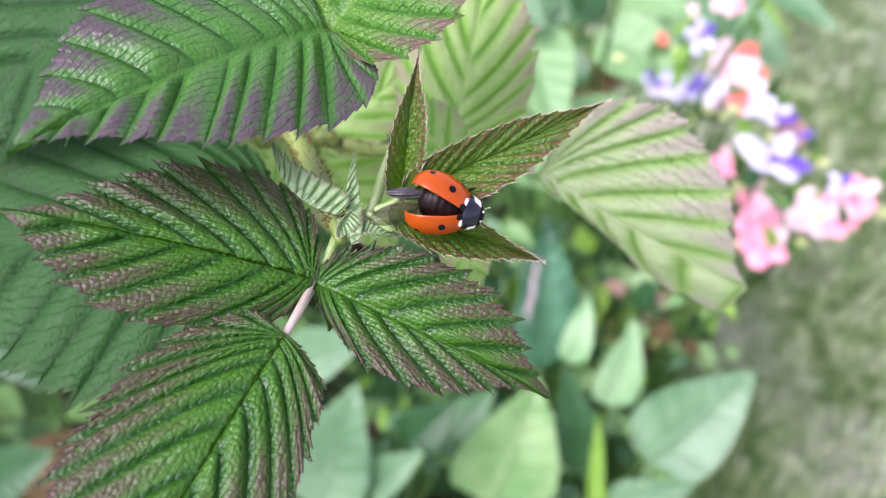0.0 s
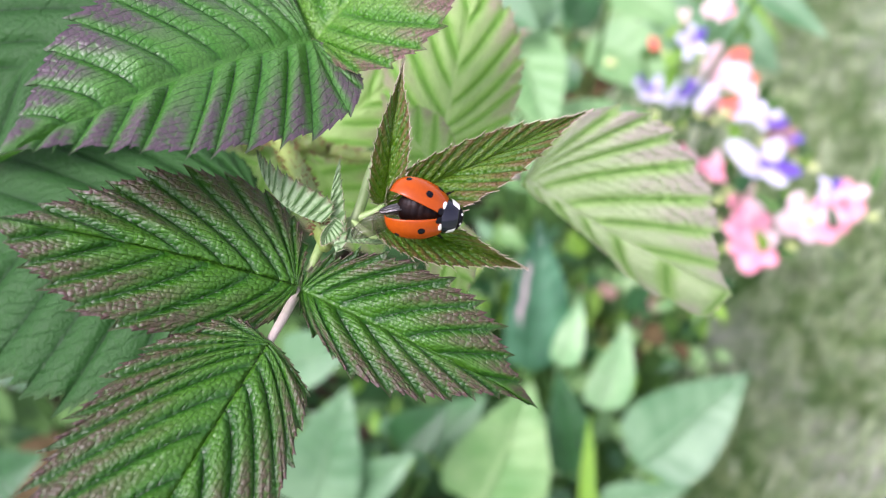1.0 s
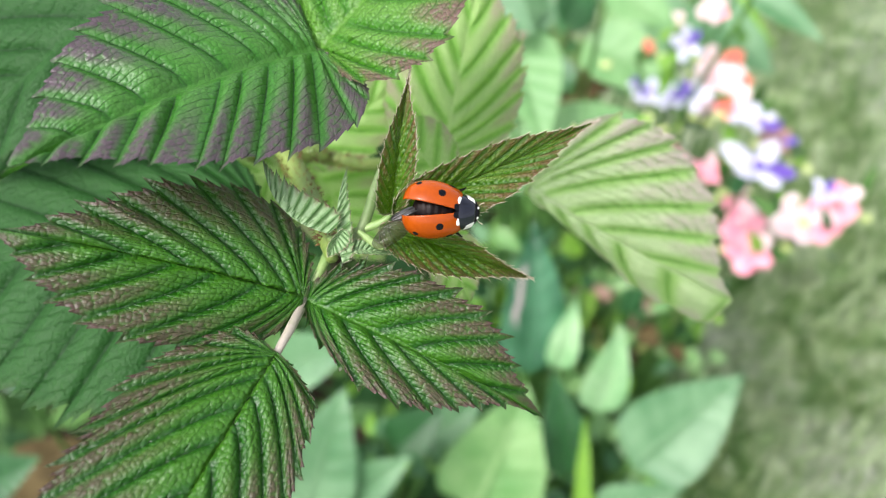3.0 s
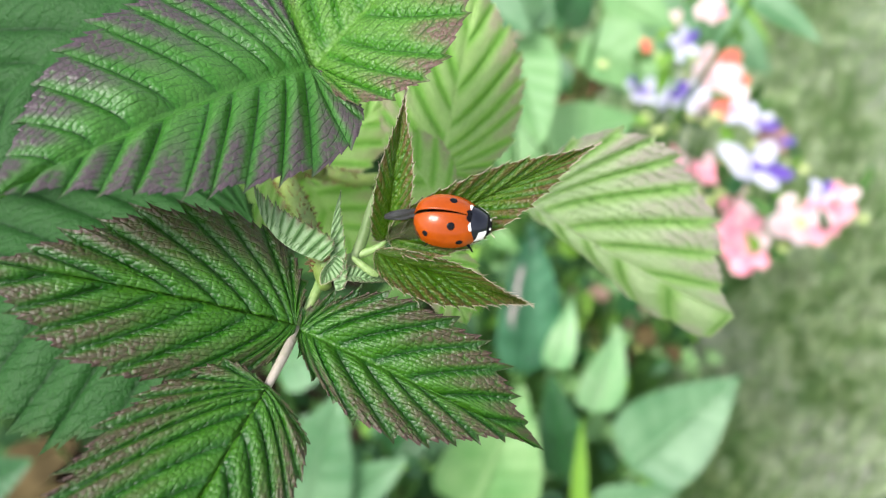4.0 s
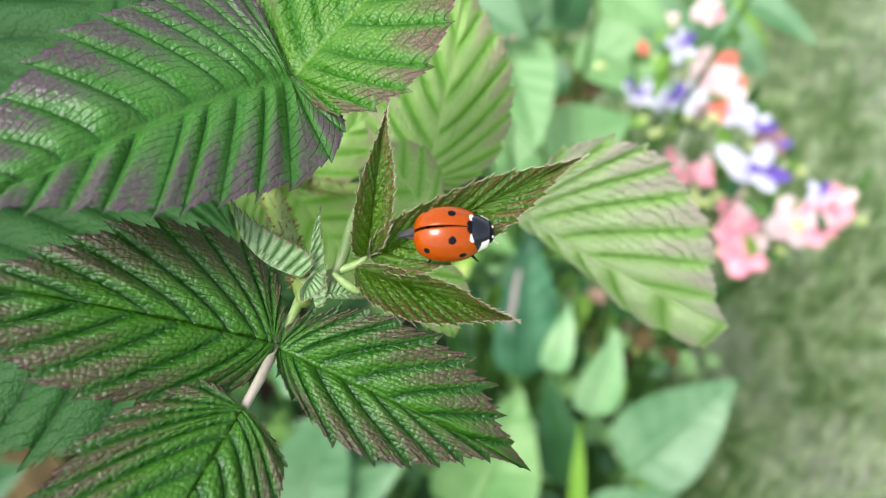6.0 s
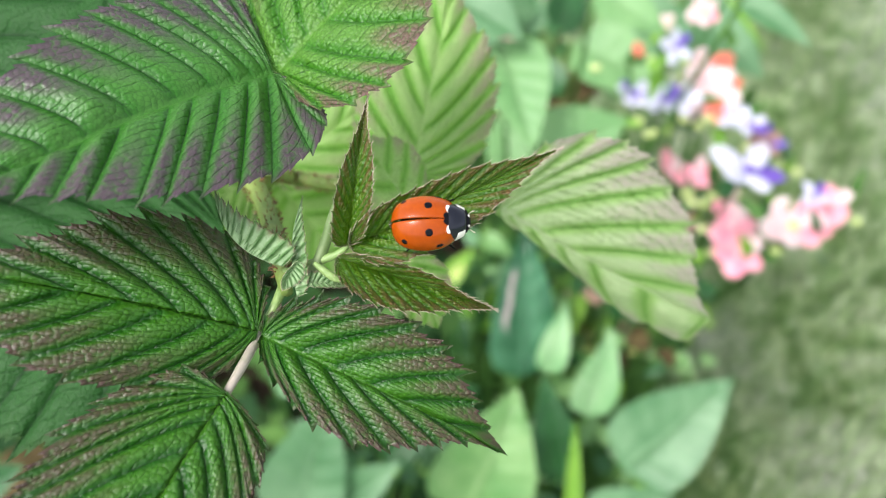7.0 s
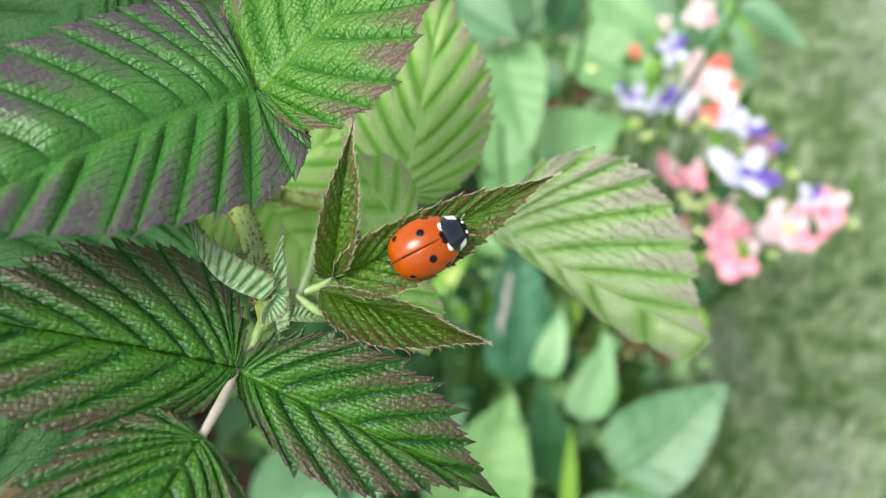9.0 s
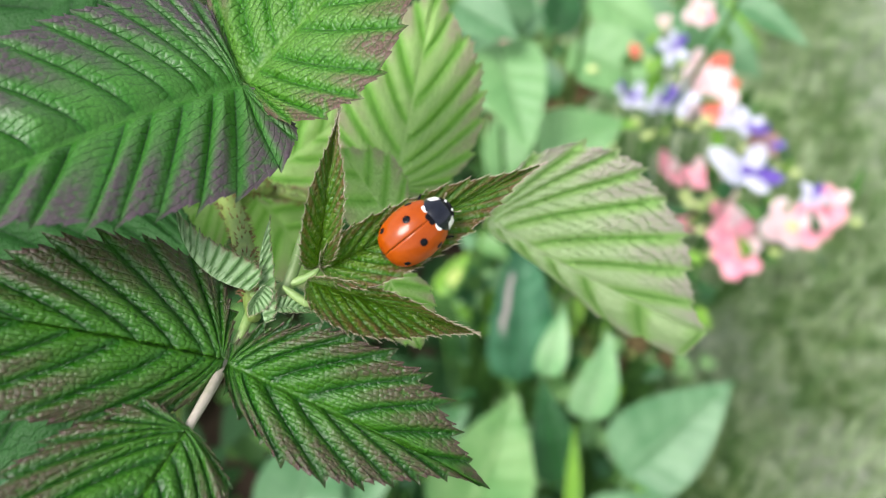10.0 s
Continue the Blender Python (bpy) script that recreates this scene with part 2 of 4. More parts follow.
MAT["wing_pale"] = wing_nodes.done(wing_nodes.mix(wing_nodes.ramp(wing_nodes.noise(wing_nodes.node("Mapping", wing_place, None, None, (250.0, 1500.0, 1500.0)), 1.0, 2.0), 0.44, 0.56), (0.055, 0.056, 0.024), (0.014, 0.009, 0.006)), 0.2, None, 0.35, (0.2, 0.22, 0.1), 0.4)
wing_nodes.bsdf.inputs["Alpha"].default_value = 0.55
# damp soil, darkened further so that the shade under the plants is in its colour
MAT["soil"] = soft_material("soil", (0.022, 0.016, 0.012), (0.07, 0.05, 0.034), 18, 0.95, 0.8, 0.01, specular=0.05)
MAT["dead_leaf"] = soft_material("dead_leaf", (0.035, 0.026, 0.01), (0.08, 0.06, 0.025), 40, 0.8, 0.5, 0.001, specular=0.1)
MAT["bud_lime"] = soft_material("bud_lime", (0.38, 0.5, 0.14), (0.56, 0.62, 0.28), 60, 0.5)
for key, a, b in (("petal_white", (0.5, 0.5, 0.68), (0.74, 0.74, 0.8)), ("petal_violet", (0.09, 0.05, 0.34), (0.2, 0.12, 0.5)), ("petal_pink", (0.78, 0.22, 0.32), (0.9, 0.48, 0.52)),
                  ("petal_red", (0.78, 0.11, 0.07), (0.85, 0.28, 0.2)), ("petal_blush", (0.74, 0.44, 0.46), (0.8, 0.7, 0.68)), ("petal_brown", (0.25, 0.12, 0.1), (0.42, 0.3, 0.3))):
    MAT[key] = soft_material(key, a, b, 55, 0.55, 0.3, 0.0005, b, 0.3)


def lawn_material():
    n = Nodes("lawn")
    place = n.node("TexCoord", out=3)
    patch, mid, fine = n.noise(place, 3.2, 4.0), n.noise(place, 23.0, 4.0), n.noise(place, 160.0, 3.0)
    split = n.tree.nodes.new("ShaderNodeSeparateXYZ")
    n.put(split.inputs[0], place)
    # a worn strip runs along the lawn beside the bed
    strip = n.math("ADD", n.math("MULTIPLY_ADD", split.outputs[1], -0.22, split.outputs[0]), n.math("MULTIPLY", n.math("SUBTRACT", mid, 0.5), 0.4))
    worn = n.math("MULTIPLY", n.ramp(strip, 0.56, 0.74), n.ramp(strip, 1.1, 1.4, 1.0, 0.0))
    green = n.mix(n.ramp(mid, 0.38, 0.62), (0.055, 0.12, 0.03), (0.2, 0.28, 0.11))
    dry = n.mix(n.ramp(fine, 0.3, 0.7), (0.17, 0.2, 0.14), (0.31, 0.33, 0.27))
    colour = n.mix(n.math("MAXIMUM", worn, n.ramp(n.math("ADD", patch, n.math("MULTIPLY", mid, 0.4)), 0.62, 0.86)), green, dry)
    return n.done(colour, 0.9, n.bump(n.math("ADD", mid, fine), 0.6, 0.004), 0.2)


MAT["lawn"] = lawn_material()
n = Nodes("grass_blade")
pick = n.node("NewGeometry", out=8)
clump = n.noise(n.node("TexCoord", out=3), 21.0, 3.0)
MAT["grass_blade"] = n.done(n.mix(n.ramp(clump, 0.42, 0.58), n.mix(pick, (0.025, 0.085, 0.016), (0.19, 0.3, 0.1)), n.mix(pick, (0.2, 0.33, 0.11), (0.54, 0.61, 0.42))), 0.6, None, 0.3, (0.2, 0.3, 0.1), 0.25)
# mostly dark greens: shade in the gaps between plants is put into the colour
n = Nodes("undergrowth")
pick = n.math("POWER", n.node("NewGeometry", out=8), 3.0)
MAT["undergrowth"] = n.done(n.mix(n.noise(n.node("TexCoord", out=3), 40.0), n.mix(pick, (0.008, 0.04, 0.008), (0.2, 0.4, 0.09)), (0.012, 0.05, 0.012)), 0.65, None, 0.2, (0.08, 0.24, 0.05), 0.2)


# ---- mesh helpers ----
def grid_mesh(name, places, material, uvs=None):
    """A smooth mesh from rows x columns of places (rows, columns, 3)."""
    rows, cols = places.shape[:2]
    a = (np.arange(rows - 1)[:, None] * cols + np.arange(cols - 1)).ravel()
    quads = np.stack([a, a + 1, a + cols + 1, a + cols], 1)
    me = bpy.data.meshes.new(name)
    me.from_pydata(places.reshape(-1, 3).tolist(), [], quads.tolist())
    me.polygons.foreach_set("use_smooth", np.ones(len(quads), bool))
    if uvs is not None:
        layer = me.uv_layers.new(name="UVMap")
        layer.data.foreach_set("uv", uvs.reshape(-1, 2)[quads.ravel()].astype(np.float32).ravel())
    me.materials.append(MAT[material])
    me.update()
    return me


def part(name, me, parent, label="", at=None):
    ob = new(name, me)
    ob.parent = parent
    if at is not None:
        ob.location = at
    return tagged(ob, label=label)


def thing(name, at, label, category, group=""):
    ob = new(name)
    ob.location, ob.empty_display_size = at, 0.01
    return tagged(ob, label=label, category=category, group=group)


def join_meshes(name, pieces, material):
    """One mesh from (vertices, faces) pieces."""
    verts, faces, off = [], [], 0
    for v, f in pieces:
        verts += [tuple(p) for p in v]
        faces += [tuple(i + off for i in face) for face in f]
        off += len(v)
    me = bpy.data.meshes.new(name)
    me.from_pydata(verts, [], faces)
    me.polygons.foreach_set("use_smooth", np.ones(len(faces), bool))
    me.materials.append(MAT[material])
    me.update()
    return me


def spline(points, radii, steps=8):
    """Catmull-Rom through the points."""
    p, r = np.array(points, float), np.array(radii, float)
    p = np.vstack([2 * p[0] - p[1], p, 2 * p[-1] - p[-2]])
    r = np.r_[r[0], r, r[-1]]
    out, rad = [], []
    for i in range(1, len(p) - 2):
        for k in range(steps + (i == len(p) - 3)):
            t = k / steps
            w = 0.5 * np.array([-t + 2 * t**2 - t**3, 2 - 5 * t**2 + 3 * t**3, t + 4 * t**2 - 3 * t**3, -(t**2) + t**3])
            out.append(w @ p[i - 1 : i + 3])
            rad.append(w @ r[i - 1 : i + 3])
    return np.array(out), np.array(rad)


def tube(points, radii, sides=10, steps=8):
    """Vertices and faces of a round stem."""
    p, r = spline(points, radii, steps)
    along = np.gradient(p, axis=0)
    along /= np.linalg.norm(along, axis=1, keepdims=True)
    ref = np.array([0.31, 0.2, 0.93])
    side = np.cross(along, ref)
    side /= np.linalg.norm(side, axis=1, keepdims=True)
    other = np.cross(along, side)
    a = np.arange(sides) / sides * 2 * np.pi
    v = p[:, None] + r[:, None, None] * (np.cos(a)[None, :, None] * side[:, None] + np.sin(a)[None, :, None] * other[:, None])
    faces = []
    for i in range(len(p) - 1):
        for k in range(sides):
            faces.append((i * sides + k, i * sides + (k + 1) % sides, (i + 1) * sides + (k + 1) % sides, (i + 1) * sides + k))
    faces += [tuple(range(sides))[::-1], tuple(range((len(p) - 1) * sides, len(p) * sides))]
    return v.reshape(-1, 3), faces


def unit(v):
    return v / np.linalg.norm(v)


# ---- raspberry leaflets ----
def outline(x, point=1.05, base=0.6):
    """Half width of a leaflet along its midrib, 1 at its widest."""
    x = np.clip(x, 0, 1)
    top = base / (base + point)
    return (x**base * (1 - x) ** point) / (top**base * (1 - top) ** point)


def margin_curve(handles, s):
    """A smooth margin through a few handles (x along the midrib, y as a share of the reach), by its length."""
    p, _ = spline(handles, np.ones(len(handles)), 24)
    q = np.r_[0, np.cumsum(np.hypot(np.diff(p[:, 0]), 0.5 * np.diff(p[:, 1])))]
    return np.interp(s, q / q[-1], p[:, 0]), np.interp(s, q / q[-1], p[:, 1])


def leaflet_mesh(base, tip, left, right, veins=9, arch=0.04, quilt=0.04, sweep=(0.2, 0.2), point=1.05, basal=(0.55, 0.55), teeth=0.1, curl=0.0, lobes=(-0.05, -0.05), seed=1, rib=0.0, margins=(None, None), forward=(2.6, 2.6), fine=(22, 18)):
    """A toothed, pleated leaflet: a row for each step along the margin, a column for each step along the side veins, which fan out from the midrib."""
    rng = np.random.default_rng(seed)
    base, tip, left, right = (np.array(p, float) for p in (base, tip, left, right))
    axis = tip - base
    length = np.linalg.norm(axis)
    rows, cols = veins * fine[0] + 1, fine[1]
    s = np.linspace(0, 1, rows)
    up_l, up_r = unit(np.cross(axis, left)), unit(np.cross(right, axis))
    up = unit(up_l + up_r)
    halves, coords = [], []
    for k, (side, own_up) in enumerate(((left, up_l), (right, up_r))):
        wob = np.interp(s, np.linspace(0, 1, veins), rng.normal(0, 0.14, veins)) * np.sin(np.pi * s)
        if margins[k]:
            end, half = margin_curve(margins[k], s)
            start = 0.03 * s * (1 - s) + np.clip(end, 0, 1) ** forward[k]
        else:
            e = s**0.9
            along = e * e * (3 - 2 * e)
            half = outline(along, point, basal[k])
            end = along + lobes[k] * (s / 0.13) * np.exp(1 - s / 0.13)
            late = np.clip((s - sweep[k]) / (1 - sweep[k]), 0, 1)
            start = 0.04 * s * (1 - s) + late ** (1.1 + 0.6 * sweep[k])
        phase = s * veins + 0.3 * k + wob
        # a long tooth where a side vein meets the margin, smaller ones between, all leaning to the tip
        big, small = np.mod(phase, 1), np.mod(3 * phase + 0.12 * np.sin(9 * phase), 1)
        size = 1 + 0.3 * np.interp(s, np.linspace(0, 1, 30), rng.normal(0, 1, 30))
        tooth = (0.8 * big**2.0 + 0.4 * small**1.6 - 0.32) * size * teeth * np.clip(half * 1.8 + 0.2, 0, 1) * np.clip(9 * (1 - s), 0, 1) * np.clip(12 * s, 0, 1)
        reach = np.linalg.norm(side)
        out = np.stack([-np.gradient(half) * reach, np.gradient(end) * length], -1)
        out = out / np.linalg.norm(out, axis=1, keepdims=True) + np.array((0.45, 0.0))
        r = np.linspace(0, 1, cols)[None, :] ** 0.9
        x = start[:, None] + (end - start)[:, None] * r**1.3 + (out[:, 0] * tooth * reach / length)[:, None] * r**9
        y = half[:, None] * r + (out[:, 1] * tooth)[:, None] * r**9
        bow = np.abs(np.sin(np.pi * phase))
        strong = np.interp(s, np.linspace(0, 1, 2 * veins), 1 + 0.22 * rng.normal(size=2 * veins))
        fold = ((0.5 * bow + 0.5 * (1 - (1 - bow) ** 2.0)) * strong)[:, None] * (1 + 0.12 * np.sin(3.0 * r + 5 * phase[:, None]))
        # pleats as deep as the veins are apart
        flat = np.stack([x * length, y * reach], -1)
        across, outward = np.gradient(flat, axis=0) / np.gradient(phase)[:, None, None], np.gradient(flat, axis=1)
        apart = np.abs(across[..., 0] * outward[..., 1] - across[..., 1] * outward[..., 0]) / (np.linalg.norm(outward, axis=-1) + 1e-9)
        depth = quilt * (1 - np.exp(-0.55 * apart / (quilt * length)))
        h = depth * fold * np.minimum(1, 4 * r) ** 0.8 * (1 - 0.45 * r**3)
        droop = arch * 4 * np.clip(x, 0, 1) * (1 - x) - curl * y**2
        wave = 0.012 * np.sin(5.0 * s[:, None] + 2 * k + seed) * r**2 + 0.006 * np.sin(17.0 * s[:, None] + seed) * r**3
        # the margin dips a little between two veins
        h = h + wave - 0.006 * r**6 * (big[:, None] - 0.5) - rib * np.exp(-((half[:, None] * r / 0.05) ** 2))
        p = base + axis * x[..., None] + side * y[..., None] + (up * (droop * length)[..., None]) + own_up * (h * length)[..., None]
        uv = np.stack([np.broadcast_to(phase[:, None], x.shape), np.broadcast_to(r, x.shape)], -1)
        halves.append(p)
        coords.append(uv)
    places = np.concatenate([halves[0][:, ::-1], halves[1]], 1)
    uvs = np.concatenate([coords[0][:, ::-1], coords[1]], 1)
    return places, uvs, up, length


def hair_mesh(places, up, length, amount, size, seed):
    """A close comb of fine hairs along both margins, and a few over the ridges."""
    rng = np.random.default_rng(seed)
    rows, cols = places.shape[:2]
    pieces = []
    for col, inner in ((0, 2), (cols - 1, cols - 3)):
        for i in np.linspace(2, rows - 3, 2 * amount).astype(int):
            p = places[i, col]
            out = unit(p - places[max(i - 5, 0), inner])
            d = unit(out + 0.22 * rng.normal(size=3)) * size * rng.uniform(0.5, 1.1)
            w = unit(np.cross(d, up + 0.3)) * size * 0.05
            pieces.append(([p - 0.2 * d - w, p - 0.2 * d + w, p + d + 0.15 * size * up], [(0, 1, 2)]))
    for _ in range(7 * amount):
        i, j = rng.integers(4, rows - 4), rng.integers(1, cols - 1)
        p = places[i, j]
        d = unit(up + 0.8 * rng.normal(size=3)) * size * rng.uniform(0.2, 0.5)
        w = unit(np.cross(d, [0.2, 0.5, 0.9])) * size * 0.05
        pieces.append(([p - w, p + w, p + d], [(0, 1, 2)]))
    return join_meshes("leaf_hairs", pieces, "hair")


LEAF_LABELS = {"leaf_green": "dark green leaflet with purple-brown toothed edge", "leaf_purple": "glossy green leaflet flushed purple between its veins",
               "leaf_bright": "bright green leaflet with brownish edge", "leaf_young": "young folded bronze-green leaflet edged with hairs", "leaf_silver": "unfolding silvery pleated leaflet",
               "leaf_pale": "pale green leaflet with faint purple edge", "leaf_lime": "light yellow-green leaflet in the background", "leaf_shade": "blue-green shaded leaflet"}
SHOOTS = {"front": thing("raspberry_shoot", (-0.3432, 0.4116, 0.0137), "raspberry shoot with dark green purple-edged toothed leaves", "raspberry plant", "raspberry shoots"),
          "back": thing("raspberry_shoot", (-0.4051, 0.4159, 0.0126), "raspberry shoot with pale green leaves behind the other", "raspberry plant", "raspberry shoots")}


def leaflet(shoot, coat, base, tip, left, right, seed, hairs=0, **shape):
    """One blade from its base to its tip; left and right are the reaches of its widest part."""
    root = SHOOTS[shoot]
    places, uvs, up, length = leaflet_mesh(base, tip, left, right, seed=seed, **shape)
    places = places - np.array(root.location)
    blade = part("leaflet", grid_mesh("leaflet", places, coat, uvs), root, LEAF_LABELS[coat])
    if hairs:
        tagged(part("leaf_hairs", hair_mesh(places, up, length, 90, 0.00042 * hairs, seed), blade, "fine pale hairs"), kind="stuff")


def stem(shoot, kind, coat, seed, *points):
    """A cane or leaf stalk through (x, y, z, radius)."""
    root = SHOOTS[shoot]
    rel = [np.array(p[:3]) - np.array(root.location) for p in points]
    radii = [p[3] for p in points]
    body = part(kind, join_meshes(kind, [tube(rel, radii)], coat), root, "green prickly cane" if kind == "cane" else "pale pinkish leaf stalk" if coat == "petiole" else "pale green leaf stalk")
    if kind == "cane":
        rng, (p, r) = np.random.default_rng(seed), spline(rel, radii, 40)
        pieces = []
        for i in range(45, len(p) - 45, 1):
            for _ in range(1 if rel[-1][2] - p[i][2] > 0.06 else 3):
                d = unit(rng.normal(size=3))
                d = unit(d - unit(p[i] - p[i - 1]) * (d @ unit(p[i] - p[i - 1])) + 0.15 * rng.normal(size=3))
                a = p[i] + d * r[i] * 0.9
                v, f = tube([a, a + d * 0.0006], [0.00009, 0.00001], 5, 1)
                pieces.append((v, f))
        tagged(part("prickle", join_meshes("prickle", pieces, "prickle"), body, "tiny reddish prickles"), kind="stuff")


OVATE = [(0, 0), (-0.03, 0.35), (0.05, 0.75), (0.2, 1.0), (0.4, 1.02), (0.62, 0.8), (0.82, 0.38), (1, 0)]
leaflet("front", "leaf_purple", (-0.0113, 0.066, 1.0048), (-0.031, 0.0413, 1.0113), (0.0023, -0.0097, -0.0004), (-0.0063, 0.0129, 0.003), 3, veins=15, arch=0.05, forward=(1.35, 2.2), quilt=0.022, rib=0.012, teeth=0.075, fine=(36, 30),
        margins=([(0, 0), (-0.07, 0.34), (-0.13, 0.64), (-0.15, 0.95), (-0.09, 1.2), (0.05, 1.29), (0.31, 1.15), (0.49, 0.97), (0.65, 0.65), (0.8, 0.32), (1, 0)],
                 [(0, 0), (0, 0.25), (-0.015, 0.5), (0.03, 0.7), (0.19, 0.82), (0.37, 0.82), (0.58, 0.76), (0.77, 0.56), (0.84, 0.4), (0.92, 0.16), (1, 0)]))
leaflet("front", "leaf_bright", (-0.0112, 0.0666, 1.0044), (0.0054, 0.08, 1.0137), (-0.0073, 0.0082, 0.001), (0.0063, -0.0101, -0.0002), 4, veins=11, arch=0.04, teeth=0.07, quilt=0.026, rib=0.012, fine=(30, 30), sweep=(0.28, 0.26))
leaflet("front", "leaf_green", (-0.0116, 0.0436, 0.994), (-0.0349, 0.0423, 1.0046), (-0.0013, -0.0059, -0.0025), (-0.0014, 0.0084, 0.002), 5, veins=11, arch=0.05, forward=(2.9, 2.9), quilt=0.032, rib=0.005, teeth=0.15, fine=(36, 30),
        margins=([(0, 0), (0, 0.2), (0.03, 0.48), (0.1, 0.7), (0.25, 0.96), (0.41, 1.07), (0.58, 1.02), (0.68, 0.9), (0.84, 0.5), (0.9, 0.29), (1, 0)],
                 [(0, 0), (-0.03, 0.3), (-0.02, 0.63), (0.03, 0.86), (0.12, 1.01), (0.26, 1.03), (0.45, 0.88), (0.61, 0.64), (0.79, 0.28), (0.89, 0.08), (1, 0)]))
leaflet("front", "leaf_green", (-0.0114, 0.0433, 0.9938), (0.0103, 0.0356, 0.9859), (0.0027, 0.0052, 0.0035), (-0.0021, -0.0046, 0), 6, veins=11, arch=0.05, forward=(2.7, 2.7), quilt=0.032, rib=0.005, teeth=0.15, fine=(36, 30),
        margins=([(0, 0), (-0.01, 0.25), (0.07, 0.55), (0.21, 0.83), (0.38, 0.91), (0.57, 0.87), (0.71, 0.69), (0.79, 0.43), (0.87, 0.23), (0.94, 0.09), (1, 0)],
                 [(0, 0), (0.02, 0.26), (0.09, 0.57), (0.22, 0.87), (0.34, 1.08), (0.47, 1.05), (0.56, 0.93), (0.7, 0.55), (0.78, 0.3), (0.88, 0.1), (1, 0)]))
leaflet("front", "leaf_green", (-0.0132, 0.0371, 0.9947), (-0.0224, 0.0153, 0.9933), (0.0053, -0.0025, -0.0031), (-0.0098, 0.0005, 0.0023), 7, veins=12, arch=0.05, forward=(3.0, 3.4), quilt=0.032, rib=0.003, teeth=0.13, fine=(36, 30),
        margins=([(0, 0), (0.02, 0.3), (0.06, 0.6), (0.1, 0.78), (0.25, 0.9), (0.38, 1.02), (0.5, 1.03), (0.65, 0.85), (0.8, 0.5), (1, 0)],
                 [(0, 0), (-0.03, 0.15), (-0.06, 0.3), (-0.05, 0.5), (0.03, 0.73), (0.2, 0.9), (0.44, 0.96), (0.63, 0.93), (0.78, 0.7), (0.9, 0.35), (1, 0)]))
leaflet("front", "leaf_young", (-0.0036, 0.0492, 0.9987), (0.0152, 0.0566, 1.0035), (-0.0016, -0.0004, 0.003), (0.0012, -0.0042, 0.0003), 8, veins=18, arch=0.02, quilt=0.03, point=1.2, sweep=(0.25, 0.25), teeth=0.055, lobes=(0, 0), hairs=1.0)
leaflet("front", "leaf_young", (-0.004, 0.0493, 0.9988), (-0.0022, 0.0602, 1.0065), (-0.0014, -0.0029, 0.0014), (0.002, -0.0022, 0.002), 9, veins=18, arch=0.02, quilt=0.03, point=1.2, sweep=(0.25, 0.25), teeth=0.055, lobes=(0, 0), hairs=1.0)
leaflet("front", "leaf_young", (-0.0048, 0.0485, 0.9981), (0.0097, 0.0478, 0.9914), (0.0017, -0.0013, 0.0027), (-0.0006, -0.0053, 0.0022), 10, veins=18, arch=0.02, quilt=0.03, point=1.2, sweep=(0.25, 0.25), teeth=0.055, lobes=(0, 0), hairs=1.0)
leaflet("front", "leaf_silver", (-0.0093, 0.0473, 0.9983), (-0.0152, 0.0523, 1.0026), (0.0021, 0.0011, 0.0014), (0.0017, 0.002, 0.0002), 11, veins=13, arch=-0.18, quilt=0.05, basal=(0.35, 0.35), teeth=0.14, sweep=(0.05, 0.05), lobes=(0, 0), hairs=0.5)
leaflet("front", "leaf_silver", (-0.0081, 0.0453, 0.9966), (-0.0078, 0.0527, 1.0014), (0.0013, 0, 0.0004), (0.0011, 0.0006, -0.0004), 12, veins=13, arch=-0.08, quilt=0.04, basal=(0.4, 0.4), teeth=0.2, sweep=(0.05, 0.05), lobes=(0, 0), hairs=0.5)
leaflet("front", "leaf_silver", (-0.008, 0.0476, 0.9986), (-0.0093, 0.0455, 0.9973), (-0.0006, -0.0006, 0.0001), (0.0009, -0.0006, -0.0003), 13, veins=9, arch=0.1, quilt=0.05, sweep=(0.1, 0.1), hairs=0.4)
leaflet("front", "leaf_silver", (-0.0079, 0.0465, 0.9971), (-0.0039, 0.0472, 0.9955), (0, 0.0009, 0.0004), (0, -0.0006, 0.0001), 25, veins=11, arch=0.06, quilt=0.04, teeth=0.2, sweep=(0.1, 0.1), hairs=0.4)
leaflet("back", "leaf_pale", (0.0125, 0.0748, 0.9766), (0.0458, 0.0721, 0.955), (0.0078, 0.0092, 0.0107), (-0.0009, 0.0014, -0.006), 14, veins=10, arch=0.03, forward=(4.5, 1.8), quilt=0.045, teeth=0.07,
        margins=([(0, 0), (0, 0.36), (0.04, 0.65), (0.13, 0.86), (0.23, 0.95), (0.34, 0.99), (0.51, 0.87), (0.61, 0.77), (0.71, 0.6), (0.8, 0.33), (0.91, 0.11), (1, 0)],
                 [(0, 0), (0.01, 0.25), (0.13, 0.4), (0.28, 0.68), (0.4, 0.85), (0.54, 1.25), (0.68, 1.42), (0.82, 1.4), (0.98, 1.3), (0.99, 0.7), (1, 0)]))
leaflet("back", "leaf_lime", (0.0013, 0.0772, 0.9797), (0.0068, 0.1024, 0.9924), (-0.0089, 0.0021, 0.0002), (0.0087, 0.0022, -0.0032), 15, veins=10, arch=0.03, quilt=0.04, margins=(OVATE, OVATE), forward=(3.2, 3.2))
leaflet("back", "leaf_lime", (0.0018, 0.067, 0.9838), (-0.0047, 0.076, 0.9877), (-0.0032, -0.0015, -0.0019), (0.0023, 0.004, 0.0016), 17, veins=5, arch=0.03, quilt=0.015, margins=(OVATE, OVATE), forward=(2.0, 2.0))
